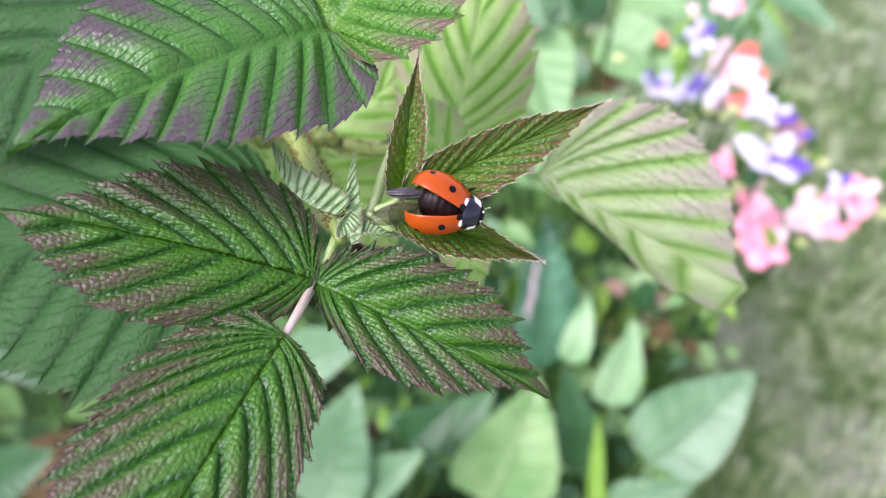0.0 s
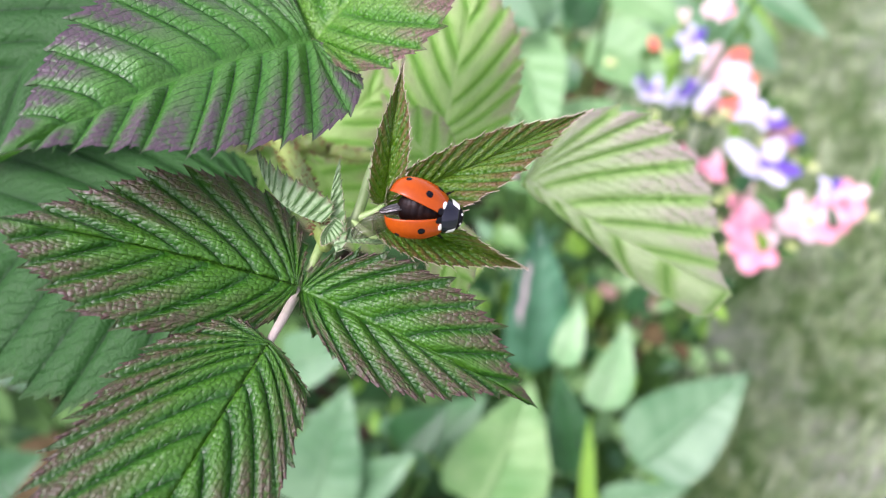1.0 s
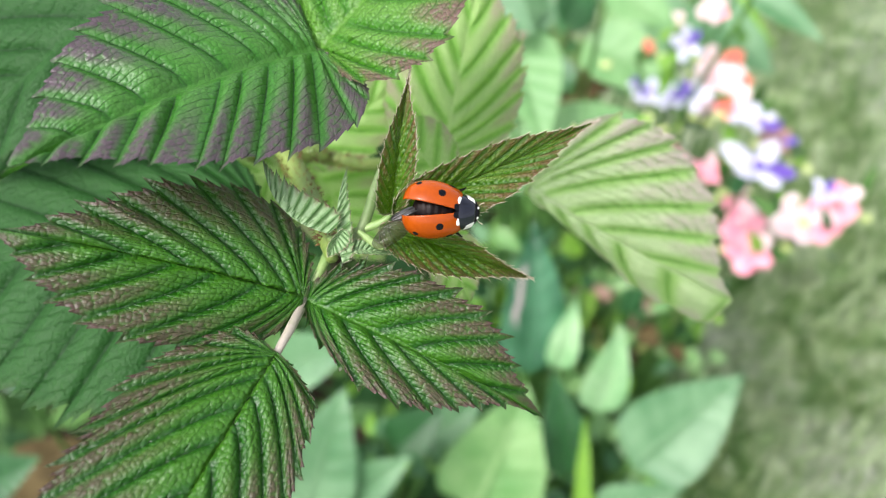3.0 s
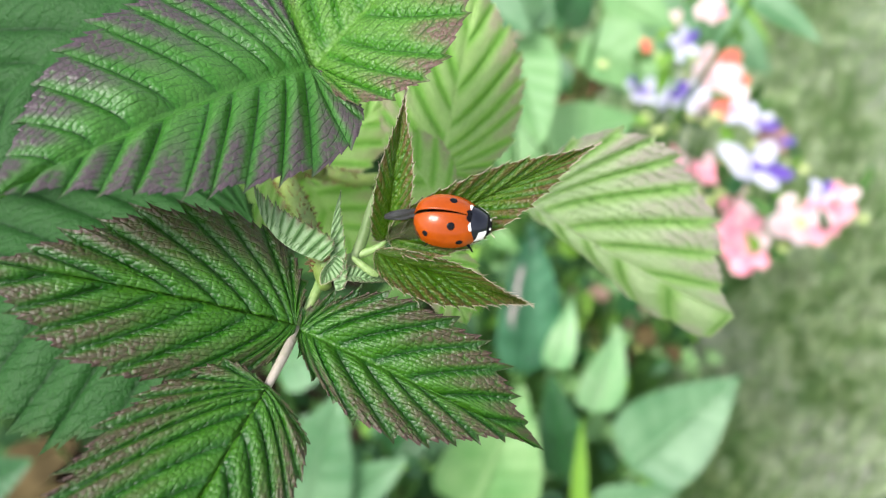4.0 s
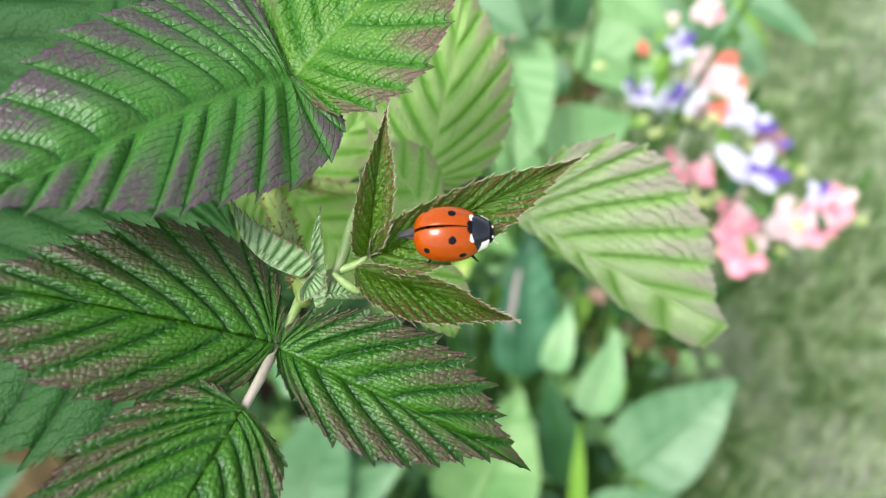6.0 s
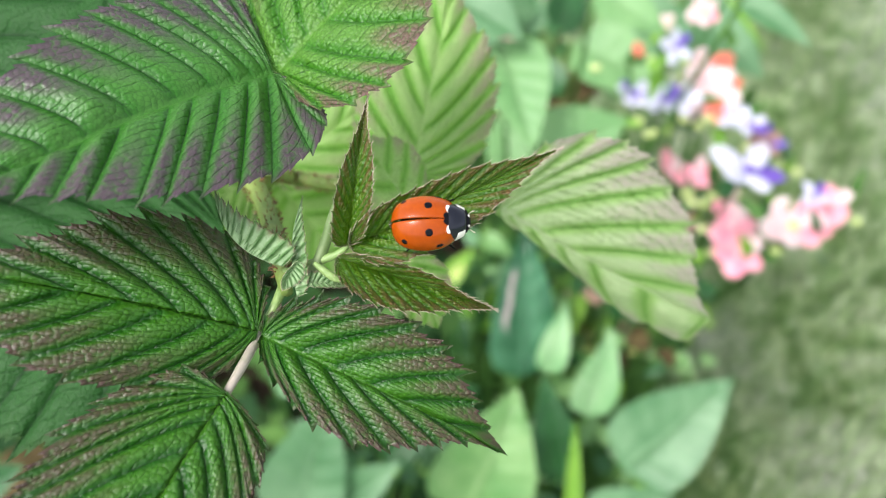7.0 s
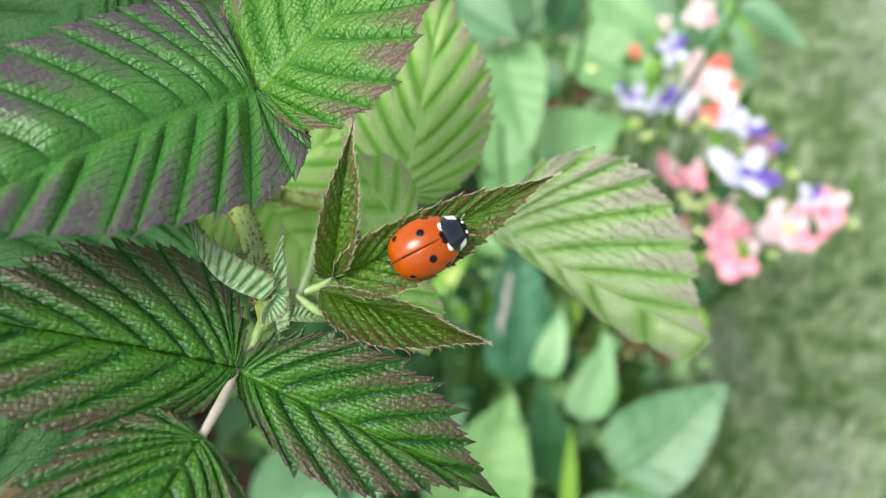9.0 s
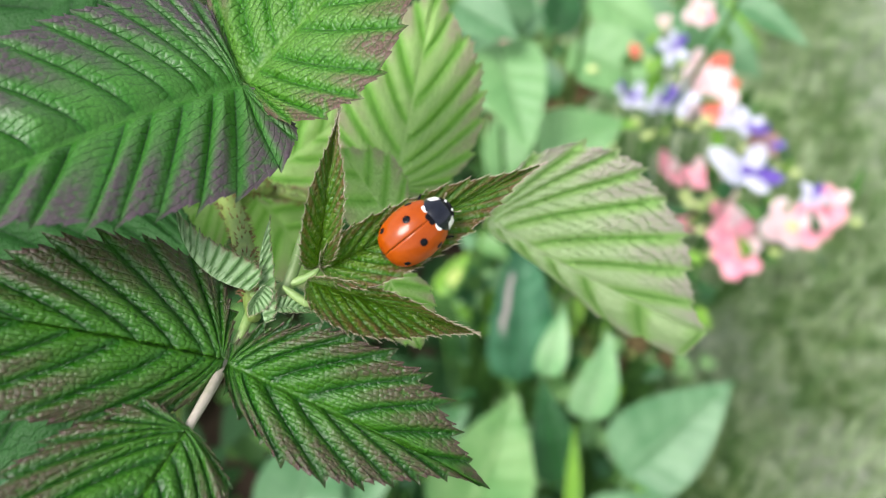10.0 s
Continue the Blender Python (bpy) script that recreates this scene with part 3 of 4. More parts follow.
leaflet("back", "leaf_lime", (0.001, 0.0606, 0.9834), (0.0045, 0.0566, 0.9753), (0.0033, 0.0012, 0.0001), (-0.0023, -0.0013, -0.0021), 18, veins=7, arch=0.03, quilt=0.03, margins=(OVATE, OVATE), forward=(2.0, 2.0))
leaflet("back", "leaf_lime", (-0.0173, 0.0804, 0.9765), (-0.002, 0.0955, 0.9798), (-0.0026, 0.0044, 0.0027), (0.0038, -0.002, -0.0027), 19, veins=8, arch=0.03, quilt=0.03, margins=(OVATE, OVATE), forward=(2.0, 2.0))
leaflet("back", "leaf_lime", (-0.018, 0.0848, 0.9708), (-0.0073, 0.0787, 0.9563), (0.0059, 0.0037, 0.0021), (-0.0052, -0.0028, -0.0034), 20, veins=8, arch=0.03, quilt=0.03)
leaflet("back", "leaf_lime", (-0.0188, 0.0807, 0.9767), (-0.0294, 0.0734, 0.9753), (-0.0005, -0.0043, -0.0054), (-0.0036, 0.0046, 0.002), 21, veins=8, arch=0.03, quilt=0.03)
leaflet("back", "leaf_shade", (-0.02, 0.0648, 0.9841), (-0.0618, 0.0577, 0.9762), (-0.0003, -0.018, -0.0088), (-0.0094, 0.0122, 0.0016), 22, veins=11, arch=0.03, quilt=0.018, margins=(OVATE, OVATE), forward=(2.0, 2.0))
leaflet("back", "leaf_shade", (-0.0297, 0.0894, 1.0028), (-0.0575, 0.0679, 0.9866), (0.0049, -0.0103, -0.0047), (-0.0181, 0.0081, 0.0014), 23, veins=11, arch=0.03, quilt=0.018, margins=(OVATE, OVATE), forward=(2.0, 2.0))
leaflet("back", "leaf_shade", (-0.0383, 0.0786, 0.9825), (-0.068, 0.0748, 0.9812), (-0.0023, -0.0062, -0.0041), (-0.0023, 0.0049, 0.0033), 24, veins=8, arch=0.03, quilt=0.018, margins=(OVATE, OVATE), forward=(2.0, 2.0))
stem("front", "cane", "cane_green", 5, (-0.34674, 0.4158, 0.00315, 0.00432), (-0.18474, 0.23188, 0.49265, 0.00396), (-0.07665, 0.1242, 0.81586, 0.00288), (-0.03744, 0.09264, 0.93976, 0.00187), (-0.02623, 0.08218, 0.97327, 0.00144), (-0.01923, 0.07326, 0.98553, 0.00122), (-0.01517, 0.06553, 0.9875, 0.00115), (-0.01154, 0.05485, 0.99264, 0.00101), (-0.00957, 0.0477, 0.99603, 0.00072), (-0.00907, 0.04597, 0.99647, 0.00058))
stem("front", "petiole", "petiole_green", 13, (-0.00946, 0.0475, 0.99587, 0.0005), (-0.0106, 0.04619, 0.99383, 0.00043), (-0.01173, 0.04396, 0.99289, 0.0004))
stem("front", "petiole", "petiole", 6, (-0.01173, 0.04396, 0.99289, 0.00043), (-0.01238, 0.04029, 0.99404, 0.00043), (-0.01338, 0.0372, 0.99418, 0.00036))
stem("front", "petiole", "petiole_green", 7, (-0.00957, 0.04809, 0.99637, 0.0004), (-0.00741, 0.04868, 0.99686, 0.0004), (-0.00481, 0.04915, 0.99772, 0.00036), (-0.00377, 0.04952, 0.99851, 0.00022))
stem("front", "petiole", "petiole_green", 8, (-0.01765, 0.0702, 0.98672, 0.00065), (-0.01382, 0.06929, 0.99536, 0.00058), (-0.0117, 0.0672, 1.0025, 0.00035), (-0.0114, 0.0666, 1.0041, 0.00015))
stem("front", "petiole", "petiole_green", 11, (-0.0068, 0.0482, 0.9977, 0.00022), (-0.0058, 0.0476, 0.9972, 0.00036), (-0.005, 0.0472, 0.9968, 0.00036), (-0.0045, 0.047, 0.9966, 0.0002))
stem("front", "stipule", "stipule", 12, (-0.0073, 0.0474, 0.9966, 0.0004), (-0.0062, 0.0496, 0.9976, 0.0005), (-0.0053, 0.0524, 0.9992, 0.00045), (-0.0048, 0.0544, 1.0004, 0.0001))
stem("back", "cane", "cane_green", 9, (-0.40922, 0.42013, 0.00209, 0.00432), (-0.21148, 0.24133, 0.50059, 0.0036), (-0.09106, 0.1407, 0.8015, 0.00252), (-0.03823, 0.09893, 0.93563, 0.00173), (-0.01782, 0.07733, 0.97861, 0.00115), (-0.01363, 0.0772, 0.97943, 0.00094), (-0.0077, 0.07657, 0.97891, 0.00086), (0.00119, 0.07859, 0.97966, 0.00065))
stem("back", "petiole", "petiole", 10, (-0.0077, 0.07657, 0.97891, 0.00065), (0.00119, 0.07573, 0.97726, 0.00058), (0.01201, 0.07505, 0.97669, 0.00043))


# ---- ladybird ----
A, B, HT = 0.00292, 0.00235, 0.0021   # half length, half width, height of the closed wing cases
SHELL_AT = np.array((-0.00065, 0.0, -0.0010))
HINGE = np.array((0.0014, 0.0009, 0.0))


def dome(alpha, beta, swell=1.0):
    """A point of the wing cases: alpha from front to rear, beta from the seam to the left rim."""
    return SHELL_AT + swell * np.stack([A * np.cos(alpha), B * np.sin(alpha) ** 0.7 * np.sin(beta), HT * np.sin(alpha) ** 0.75 * np.cos(beta)], -1)


def patch_mesh(name, alpha, beta, ra, rb, material, sign, off):
    """A round mark on a wing case, a little proud of it."""
    ring = [(0, 0)] + [(q * math.cos(a), q * math.sin(a)) for q in (0.5, 0.85, 1.0) for a in np.linspace(0, 2 * np.pi, 20, endpoint=False)]
    v = np.array([dome(np.array(alpha + ra * x), np.array(beta + rb * y), 1.012 if x * x + y * y < 0.9 else 1.003) for x, y in ring])
    v[:, 1] *= sign
    f = [(0, 1 + k, 1 + (k + 1) % 20) for k in range(20)]
    for j in range(2):
        f += [(1 + 20 * j + k, 21 + 20 * j + k, 21 + 20 * j + (k + 1) % 20, 1 + 20 * j + (k + 1) % 20) for k in range(20)]
    return join_meshes(name, [(v - off, f)], material)


def ball(centre, size, rings=12, sides=18):
    v, f = [], []
    for i in range(rings + 1):
        a = math.pi * i / rings
        for k in range(sides):
            b = 2 * math.pi * k / sides
            v.append((centre[0] + size[0] * math.cos(a), centre[1] + size[1] * math.sin(a) * math.cos(b), centre[2] + size[2] * math.sin(a) * math.sin(b)))
    for i in range(rings):
        for k in range(sides):
            f.append((i * sides + k, i * sides + (k + 1) % sides, (i + 1) * sides + (k + 1) % sides, (i + 1) * sides + k))
    return v, f


def ringed_body():
    """The abdomen: a flat drop with seven rings."""
    v, f = ball((-0.0005, 0, -0.0008), (0.0023, 0.0019, 0.0008), 56, 24)
    out = []
    for x, y, z in v:
        q = (x + 0.0028) / 0.0046
        swell = 1 + 0.05 * abs(math.sin(7 * math.pi * q)) * math.sin(math.pi * min(max(q, 0), 1))
        out.append((x, y * swell, -0.0008 + (z + 0.0008) * swell))
    return out, f


def build_ladybird():
    bug = thing("ladybird", (0, 0, 1), "orange-red seven-spot ladybird with black spots on a raspberry leaf", "ladybird")
    bug.scale = (0.97, 0.97, 0.97)
    part("abdomen", join_meshes("abdomen", [ringed_body()], "abdomen"), bug, "dark brown abdomen")
    cases = []
    for sign in (1, -1):
        hinge = HINGE * (1, sign, 1)
        alpha, beta = np.meshgrid(np.linspace(0.03, np.pi - 0.03, 36), np.linspace(0.004, 1.72, 26), indexing="ij")
        v = dome(alpha, beta)
        v[..., 1] *= sign
        case = part("wing_case", grid_mesh("wing_case", (v - hinge)[:, ::sign], "shell"), bug, "glossy orange-red wing case", hinge)
        solid = case.modifiers.new("thickness", "SOLIDIFY")
        solid.thickness, solid.offset = 0.00007, -1
        for a, b, ra, rb in ((1.48, 0.5, 0.115, 0.15), (1.18, 1.2, 0.115, 0.12), (2.25, 0.98, 0.105, 0.145)):
            part("spot", patch_mesh("spot", a, b, ra, rb, "black", sign, hinge), case, "black spot")
        part("spot", patch_mesh("spot", 0.88, 0.11, 0.15, 0.16, "black", sign, hinge), case, "half of the black spot at the seam")
        part("white_mark", patch_mesh("white_mark", 0.84, 0.48, 0.1, 0.2, "white", sign, hinge), case, "white mark")
        cases.append(case)
    # shield behind the head: widest at its rear, wrapped round the front of the wing cases
    def shield_at(a, b, swell=1.0):
        """a from rear (0) to front (1), b across."""
        half_w = 0.00172 * (1 - 0.26 * a**2.2)
        x = 0.0013 + 0.00145 * a - 0.0007 * (np.abs(b) / 1.45) ** 2.0 * (1 - 0.6 * a)
        h = 0.00186 - 0.0006 * a**1.8
        return np.stack([x, swell * half_w * np.sin(b), -0.00105 + swell * h * np.cos(b)], -1)

    a, b = np.meshgrid(np.linspace(0, 1, 18), np.linspace(-1.5, 1.5, 30), indexing="ij")
    v = np.concatenate([shield_at(a, b), (shield_at(a[-1:], b[-1:]) + np.array((0.0022, 0, -0.0008)) * 2) / 3], 0)
    pro = part("shield", grid_mesh("shield", v[::-1], "shield"), bug, "glossy black shield")
    for sign in (1, -1):
        a, b = np.meshgrid(np.linspace(0.6, 1.0, 8), np.linspace(0.68, 1.38, 8), indexing="ij")
        b = b + 0.3 * (1 - a)
        v = shield_at(a, b, 1.02) + np.array((0.00001, 0, 0))
        v[..., 1] *= sign
        part("white_mark", grid_mesh("white_mark", v[:: -sign], "white"), pro, "white corner patch")
    head = part("head", join_meshes("head", [ball((0.0026, 0, -0.00085), (0.0006, 0.00095, 0.0006))], "black"), bug, "small black head")
    for sign in (1, -1):
        part("eye", join_meshes("eye", [ball((0.0027, 0.0008 * sign, -0.0006), (0.0002, 0.0002, 0.0002), 8, 10)], "black"), head)
        part("white_mark", join_meshes("white_mark", [ball((0.00298, 0.00042 * sign, -0.00052), (0.00011, 0.00013, 0.0001), 8, 10)], "white"), head)
        feeler = [(0.003, 0.0006 * sign, -0.0008), (0.0032, 0.0008 * sign, -0.0008), (0.0035, 0.00095 * sign, -0.00095)]
        part("feeler", join_meshes("feeler", [tube(feeler, [0.00003, 0.00003, 0.00006], 6, 5)], "hair"), head, "short pale feeler")
    wings = []
    for sign in (1, -1):
        for k, lx in enumerate((0.0009, -0.0003, -0.0015)):
            reach = 0.0020
            knee = [(lx, 0.0012 * sign, -0.0011), (lx + 0.0002 * (1 - k), reach * 0.85 * sign, -0.0009), (lx + 0.0006 * (1 - k), reach * sign, -0.0014), (lx + 0.0009 * (1 - k), (reach + 0.0002) * sign, -0.00175)]
            part("leg", join_meshes("leg", [tube(knee, [0.0002, 0.00018, 0.00011, 0.00007], 7, 5)], "black"), bug, "short black leg")
        u, w = np.meshgrid(np.linspace(0, 1, 26), np.linspace(-1, 1, 15), indexing="ij")
        wide = (0.00052 if sign > 0 else 0.0009) * np.sin(np.pi * np.clip(0.1 + 0.86 * u, 0, 1) ** 1.2) ** 0.6
        long = 0.0046 if sign < 0 else 0.0037
        leafy = np.stack([-long * u, sign * (wide * w), 0.00022 * np.cos(2.2 * w) * np.sin(np.pi * u) + 0.00007 * np.sin(9 * w + 6 * u)], -1)
        wing = part("hind_wing", grid_mesh("hind_wing", leafy, "wing" if sign > 0 else "wing_pale"), bug, "dark folded hind wing" if sign > 0 else "pale translucent veined hind wing", (-0.0004, 0.0004 * sign, 0.0002))
        wings.append(wing)
    return bug, cases, wings


ladybird, wing_cases, hind_wings = build_ladybird()


# ---- garden behind ----
def broad_leaf_mesh(length, half, bend=0.12, fold=0.25, veins=7):
    """A smooth pointed leaf along +x from the origin, upper side to +z."""
    rows, cols = 25, 7
    s = np.linspace(0, 1, rows)
    end = np.clip(s + 0.16 * np.sin(np.pi * s**0.7), 0, 1)
    w = half * outline(end, 1.05, 0.42)
    halves, coords = [], []
    for sign in (1, -1):
        r = np.linspace(0, 1, cols)[None, :]
        x = s[:, None] + (end - s)[:, None] * r
        y = w[:, None] * r
        z = fold * y - bend * length * x**2 + 0.02 * length * np.abs(np.sin(np.pi * s * veins))[:, None] * r * (1 - r) * 2
        halves.append(np.stack([length * x, sign * y, z], -1))
        coords.append(np.stack([np.broadcast_to((s * veins + (0 if sign > 0 else 20))[:, None], x.shape), np.broadcast_to(r, x.shape)], -1))
    return np.concatenate([halves[0][:, ::-1], halves[1][:, 1:]], 1), np.concatenate([coords[0][:, ::-1], coords[1][:, 1:]], 1)


PLANTS = [thing("broadleaf_plant", at, label, "garden plant", "leafy plants in the bed") for at, label in (
    ((0.064, 0.337, 0), "broad-leaved garden plant with smooth green pointed leaves"),
    ((0.13, 0.31, 0), "garden plant with pale smooth pointed leaves beside the lawn"),
    ((-0.067, 0.29, 0), "low blue-green leafy plant in the bed"),
    ((-0.29, 0.286, 0), "dark leafy plant under the raspberry"),
    ((0.113, 0.513, 0), "tall leafy plant with large soft green leaves"),
)]


def garden_leaf(number, coat, base, tip, half, twist=0.0, stalk=True):
    root = PLANTS[number]
    foot = np.array(root.location)
    base, tip = np.array(base) - foot, np.array(tip) - foot
    ahead = unit(tip - base)
    face = unit(np.array((0, -0.55, 0.83)))
    side = unit(np.cross(face, ahead))
    top = np.cross(ahead, side)
    q = radians(twist)
    side, top = side * math.cos(q) + top * math.sin(q), top * math.cos(q) - side * math.sin(q)
    local, uvs = broad_leaf_mesh(np.linalg.norm(tip - base), half)
    part("leaf", grid_mesh("leaf", base + local @ np.stack([ahead, side, top]), coat, uvs), root)
    middle = np.array((base[0] * 0.4, base[1] * 0.4, base[2] * 0.55))
    part("leaf_stalk", join_meshes("leaf_stalk", [tube([(0, 0, -0.01), middle, base], [0.0026, 0.002, 0.0016], 7)], "stalk"), root)


def small_leaves(number, count, centre, across, up, deep, size, coats, seed):
    """Scattered small leaves of a plant inside a slanted box."""
    g = np.random.default_rng(seed)
    axes = np.array((across, up, deep))
    for k in range(count):
        at = np.array(centre) + g.uniform(-1, 1, 3) @ axes
        ahead = unit(g.normal(size=3) @ axes / np.linalg.norm(axes[0]))
        long = size * g.uniform(0.7, 1.5)
        garden_leaf(number, coats[k % len(coats)], at, at + ahead * long, long * g.uniform(0.2, 0.4), g.uniform(-30, 30))


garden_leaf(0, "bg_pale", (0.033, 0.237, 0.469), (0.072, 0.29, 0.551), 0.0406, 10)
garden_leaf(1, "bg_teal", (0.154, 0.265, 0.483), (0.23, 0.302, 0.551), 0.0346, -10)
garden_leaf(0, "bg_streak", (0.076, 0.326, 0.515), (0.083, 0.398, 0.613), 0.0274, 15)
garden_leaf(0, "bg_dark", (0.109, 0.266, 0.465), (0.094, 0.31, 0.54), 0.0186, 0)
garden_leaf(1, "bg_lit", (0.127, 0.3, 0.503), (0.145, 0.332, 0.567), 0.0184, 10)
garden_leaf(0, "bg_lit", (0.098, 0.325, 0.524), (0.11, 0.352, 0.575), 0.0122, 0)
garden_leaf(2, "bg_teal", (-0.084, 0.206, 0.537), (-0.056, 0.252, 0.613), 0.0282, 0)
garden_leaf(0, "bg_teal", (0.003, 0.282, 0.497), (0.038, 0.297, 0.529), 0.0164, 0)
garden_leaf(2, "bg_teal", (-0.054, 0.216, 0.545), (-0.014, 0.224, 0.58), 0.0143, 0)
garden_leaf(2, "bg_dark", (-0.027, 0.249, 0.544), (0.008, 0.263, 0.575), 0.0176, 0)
# a thick lime-green stem, built as a narrow leaf
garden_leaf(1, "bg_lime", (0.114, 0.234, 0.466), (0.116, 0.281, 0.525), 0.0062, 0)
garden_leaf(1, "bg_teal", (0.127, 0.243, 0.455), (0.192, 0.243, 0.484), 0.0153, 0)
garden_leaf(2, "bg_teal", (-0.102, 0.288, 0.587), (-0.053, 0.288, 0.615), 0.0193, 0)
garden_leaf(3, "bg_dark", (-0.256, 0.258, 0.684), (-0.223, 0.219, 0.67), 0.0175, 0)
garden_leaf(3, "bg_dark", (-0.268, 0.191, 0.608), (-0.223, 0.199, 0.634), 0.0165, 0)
garden_leaf(3, "dead_leaf", (-0.313, 0.26, 0.479), (-0.259, 0.273, 0.509), 0.0194, 0)
garden_leaf(3, "dead_leaf", (-0.321, 0.237, 0.459), (-0.267, 0.247, 0.487), 0.0194, 0)
garden_leaf(4, "bg_soft", (0.15, 0.65, 0.599), (0.242, 0.589, 0.586), 0.0338, 0)
garden_leaf(4, "bg_teal", (0.259, 0.692, 0.615), (0.331, 0.616, 0.59), 0.0344, 0)
garden_leaf(4, "bg_teal", (0.173, 0.375, 0.819), (0.2, 0.34, 0.818), 0.0084, 0)
garden_leaf(4, "bg_soft", (0.05, 0.407, 0.771), (0.066, 0.337, 0.75), 0.0225, 0)
garden_leaf(4, "bg_soft", (0.078, 0.375, 0.707), (0.13, 0.383, 0.732), 0.0240, 0)
garden_leaf(4, "bg_teal", (0.025, 0.412, 0.795), (0.059, 0.385, 0.79), 0.0165, 0)
garden_leaf(4, "bg_soft", (0.104, 0.417, 0.799), (0.142, 0.387, 0.792), 0.0148, 0)
garden_leaf(4, "bg_soft", (0.067, 0.375, 0.669), (0.102, 0.387, 0.698), 0.0171, 0)
# a yellow-green stem, built as a narrow leaf
garden_leaf(4, "bg_lime", (0.271, 0.623, 0.667), (0.311, 0.583, 0.635), 0.0033, 0)
# a thin brown stem, built as a narrow leaf in the dead-leaf coat
garden_leaf(4, "dead_leaf", (0.128, 0.678, 0.553), (0.148, 0.697, 0.586), 0.0030, 0)
garden_leaf(1, "bg_lime", (0.233, 0.416, 0.485), (0.238, 0.388, 0.466), 0.0095, 0)
garden_leaf(1, "bg_yellow", (0.188, 0.395, 0.453), (0.205, 0.403, 0.464), 0.0063, 0)
garden_leaf(1, "bg_pink", (0.161, 0.42, 0.488), (0.139, 0.435, 0.493), 0.0062, 0)
garden_leaf(1, "bg_pink", (0.201, 0.411, 0.443), (0.184, 0.431, 0.452), 0.0098, 0)
garden_leaf(1, "bg_yellow", (0.187, 0.462, 0.45), (0.236, 0.434, 0.447), 0.0050, 0)
garden_leaf(1, "bg_yellow", (0.166, 0.473, 0.453), (0.192, 0.459, 0.449), 0.0089, 0)
garden_leaf(4, "bg_soft", (0.048, 0.558, 0.598), (0.077, 0.585, 0.638), 0.0226, 0)
garden_leaf(4, "bg_soft", (0.185, 0.572, 0.493), (0.114, 0.631, 0.539), 0.0293, 0)
garden_leaf(4, "bg_teal", (0.218, 0.809, 0.542), (0.348, 0.735, 0.503), 0.0385, 0)
garden_leaf(4, "bg_soft", (0.075, 0.435, 0.606), (0.06, 0.481, 0.652), 0.0213, 0)
garden_leaf(4, "bg_soft", (0.099, 0.44, 0.616), (0.119, 0.463, 0.645), 0.0151, 0)
garden_leaf(0, "bg_lime", (0.015, 0.37, 0.571), (0.041, 0.396, 0.593), 0.0086, 0)
garden_leaf(0, "bg_yellow", (0.023, 0.364, 0.592), (0.033, 0.374, 0.6), 0.0041, 0)
garden_leaf(0, "bg_pale", (0.049, 0.402, 0.599), (0.071, 0.388, 0.59), 0.0069, 0)
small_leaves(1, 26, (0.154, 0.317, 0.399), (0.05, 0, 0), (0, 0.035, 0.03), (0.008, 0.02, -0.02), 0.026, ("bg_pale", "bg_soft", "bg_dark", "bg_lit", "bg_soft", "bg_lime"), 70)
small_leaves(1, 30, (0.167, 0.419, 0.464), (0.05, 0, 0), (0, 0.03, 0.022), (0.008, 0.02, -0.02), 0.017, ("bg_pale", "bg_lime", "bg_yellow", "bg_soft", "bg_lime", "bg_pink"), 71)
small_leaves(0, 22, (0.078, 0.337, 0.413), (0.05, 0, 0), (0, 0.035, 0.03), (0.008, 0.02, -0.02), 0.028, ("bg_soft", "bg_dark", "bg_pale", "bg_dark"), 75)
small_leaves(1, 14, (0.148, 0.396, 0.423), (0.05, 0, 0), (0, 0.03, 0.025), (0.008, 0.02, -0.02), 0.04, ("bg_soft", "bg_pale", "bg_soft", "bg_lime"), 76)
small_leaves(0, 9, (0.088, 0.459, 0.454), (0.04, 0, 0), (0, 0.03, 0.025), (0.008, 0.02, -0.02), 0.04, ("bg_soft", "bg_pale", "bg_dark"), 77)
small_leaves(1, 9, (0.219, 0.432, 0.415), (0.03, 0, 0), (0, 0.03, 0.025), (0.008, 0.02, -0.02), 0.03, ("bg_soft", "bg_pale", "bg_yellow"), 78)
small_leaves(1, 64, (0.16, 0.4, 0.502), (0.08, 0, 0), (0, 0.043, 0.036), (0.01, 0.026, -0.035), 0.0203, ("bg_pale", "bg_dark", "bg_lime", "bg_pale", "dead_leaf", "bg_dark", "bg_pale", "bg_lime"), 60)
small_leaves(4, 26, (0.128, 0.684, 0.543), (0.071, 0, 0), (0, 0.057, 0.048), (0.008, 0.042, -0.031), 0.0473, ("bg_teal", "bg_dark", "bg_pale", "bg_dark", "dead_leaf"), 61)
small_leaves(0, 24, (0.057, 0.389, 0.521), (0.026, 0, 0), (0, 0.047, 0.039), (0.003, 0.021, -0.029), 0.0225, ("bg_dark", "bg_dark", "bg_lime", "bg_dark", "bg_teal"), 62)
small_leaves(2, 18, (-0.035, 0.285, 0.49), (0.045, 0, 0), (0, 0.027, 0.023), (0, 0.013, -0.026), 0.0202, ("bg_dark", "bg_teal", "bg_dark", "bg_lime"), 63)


def petal_mesh(length, half, cup=0.3):
    u, w = np.meshgrid(np.linspace(0, 1, 9), np.linspace(-1, 1, 7), indexing="ij")
    wide = half * np.sin(np.pi * (0.12 + 0.88 * u) ** 1.25 * 0.93) ** 0.7
    return np.stack([length * u, wide * w, cup * length * (u**1.5 * 0.5 - 0.5 * u**3) - 0.2 * wide * w**2], -1)


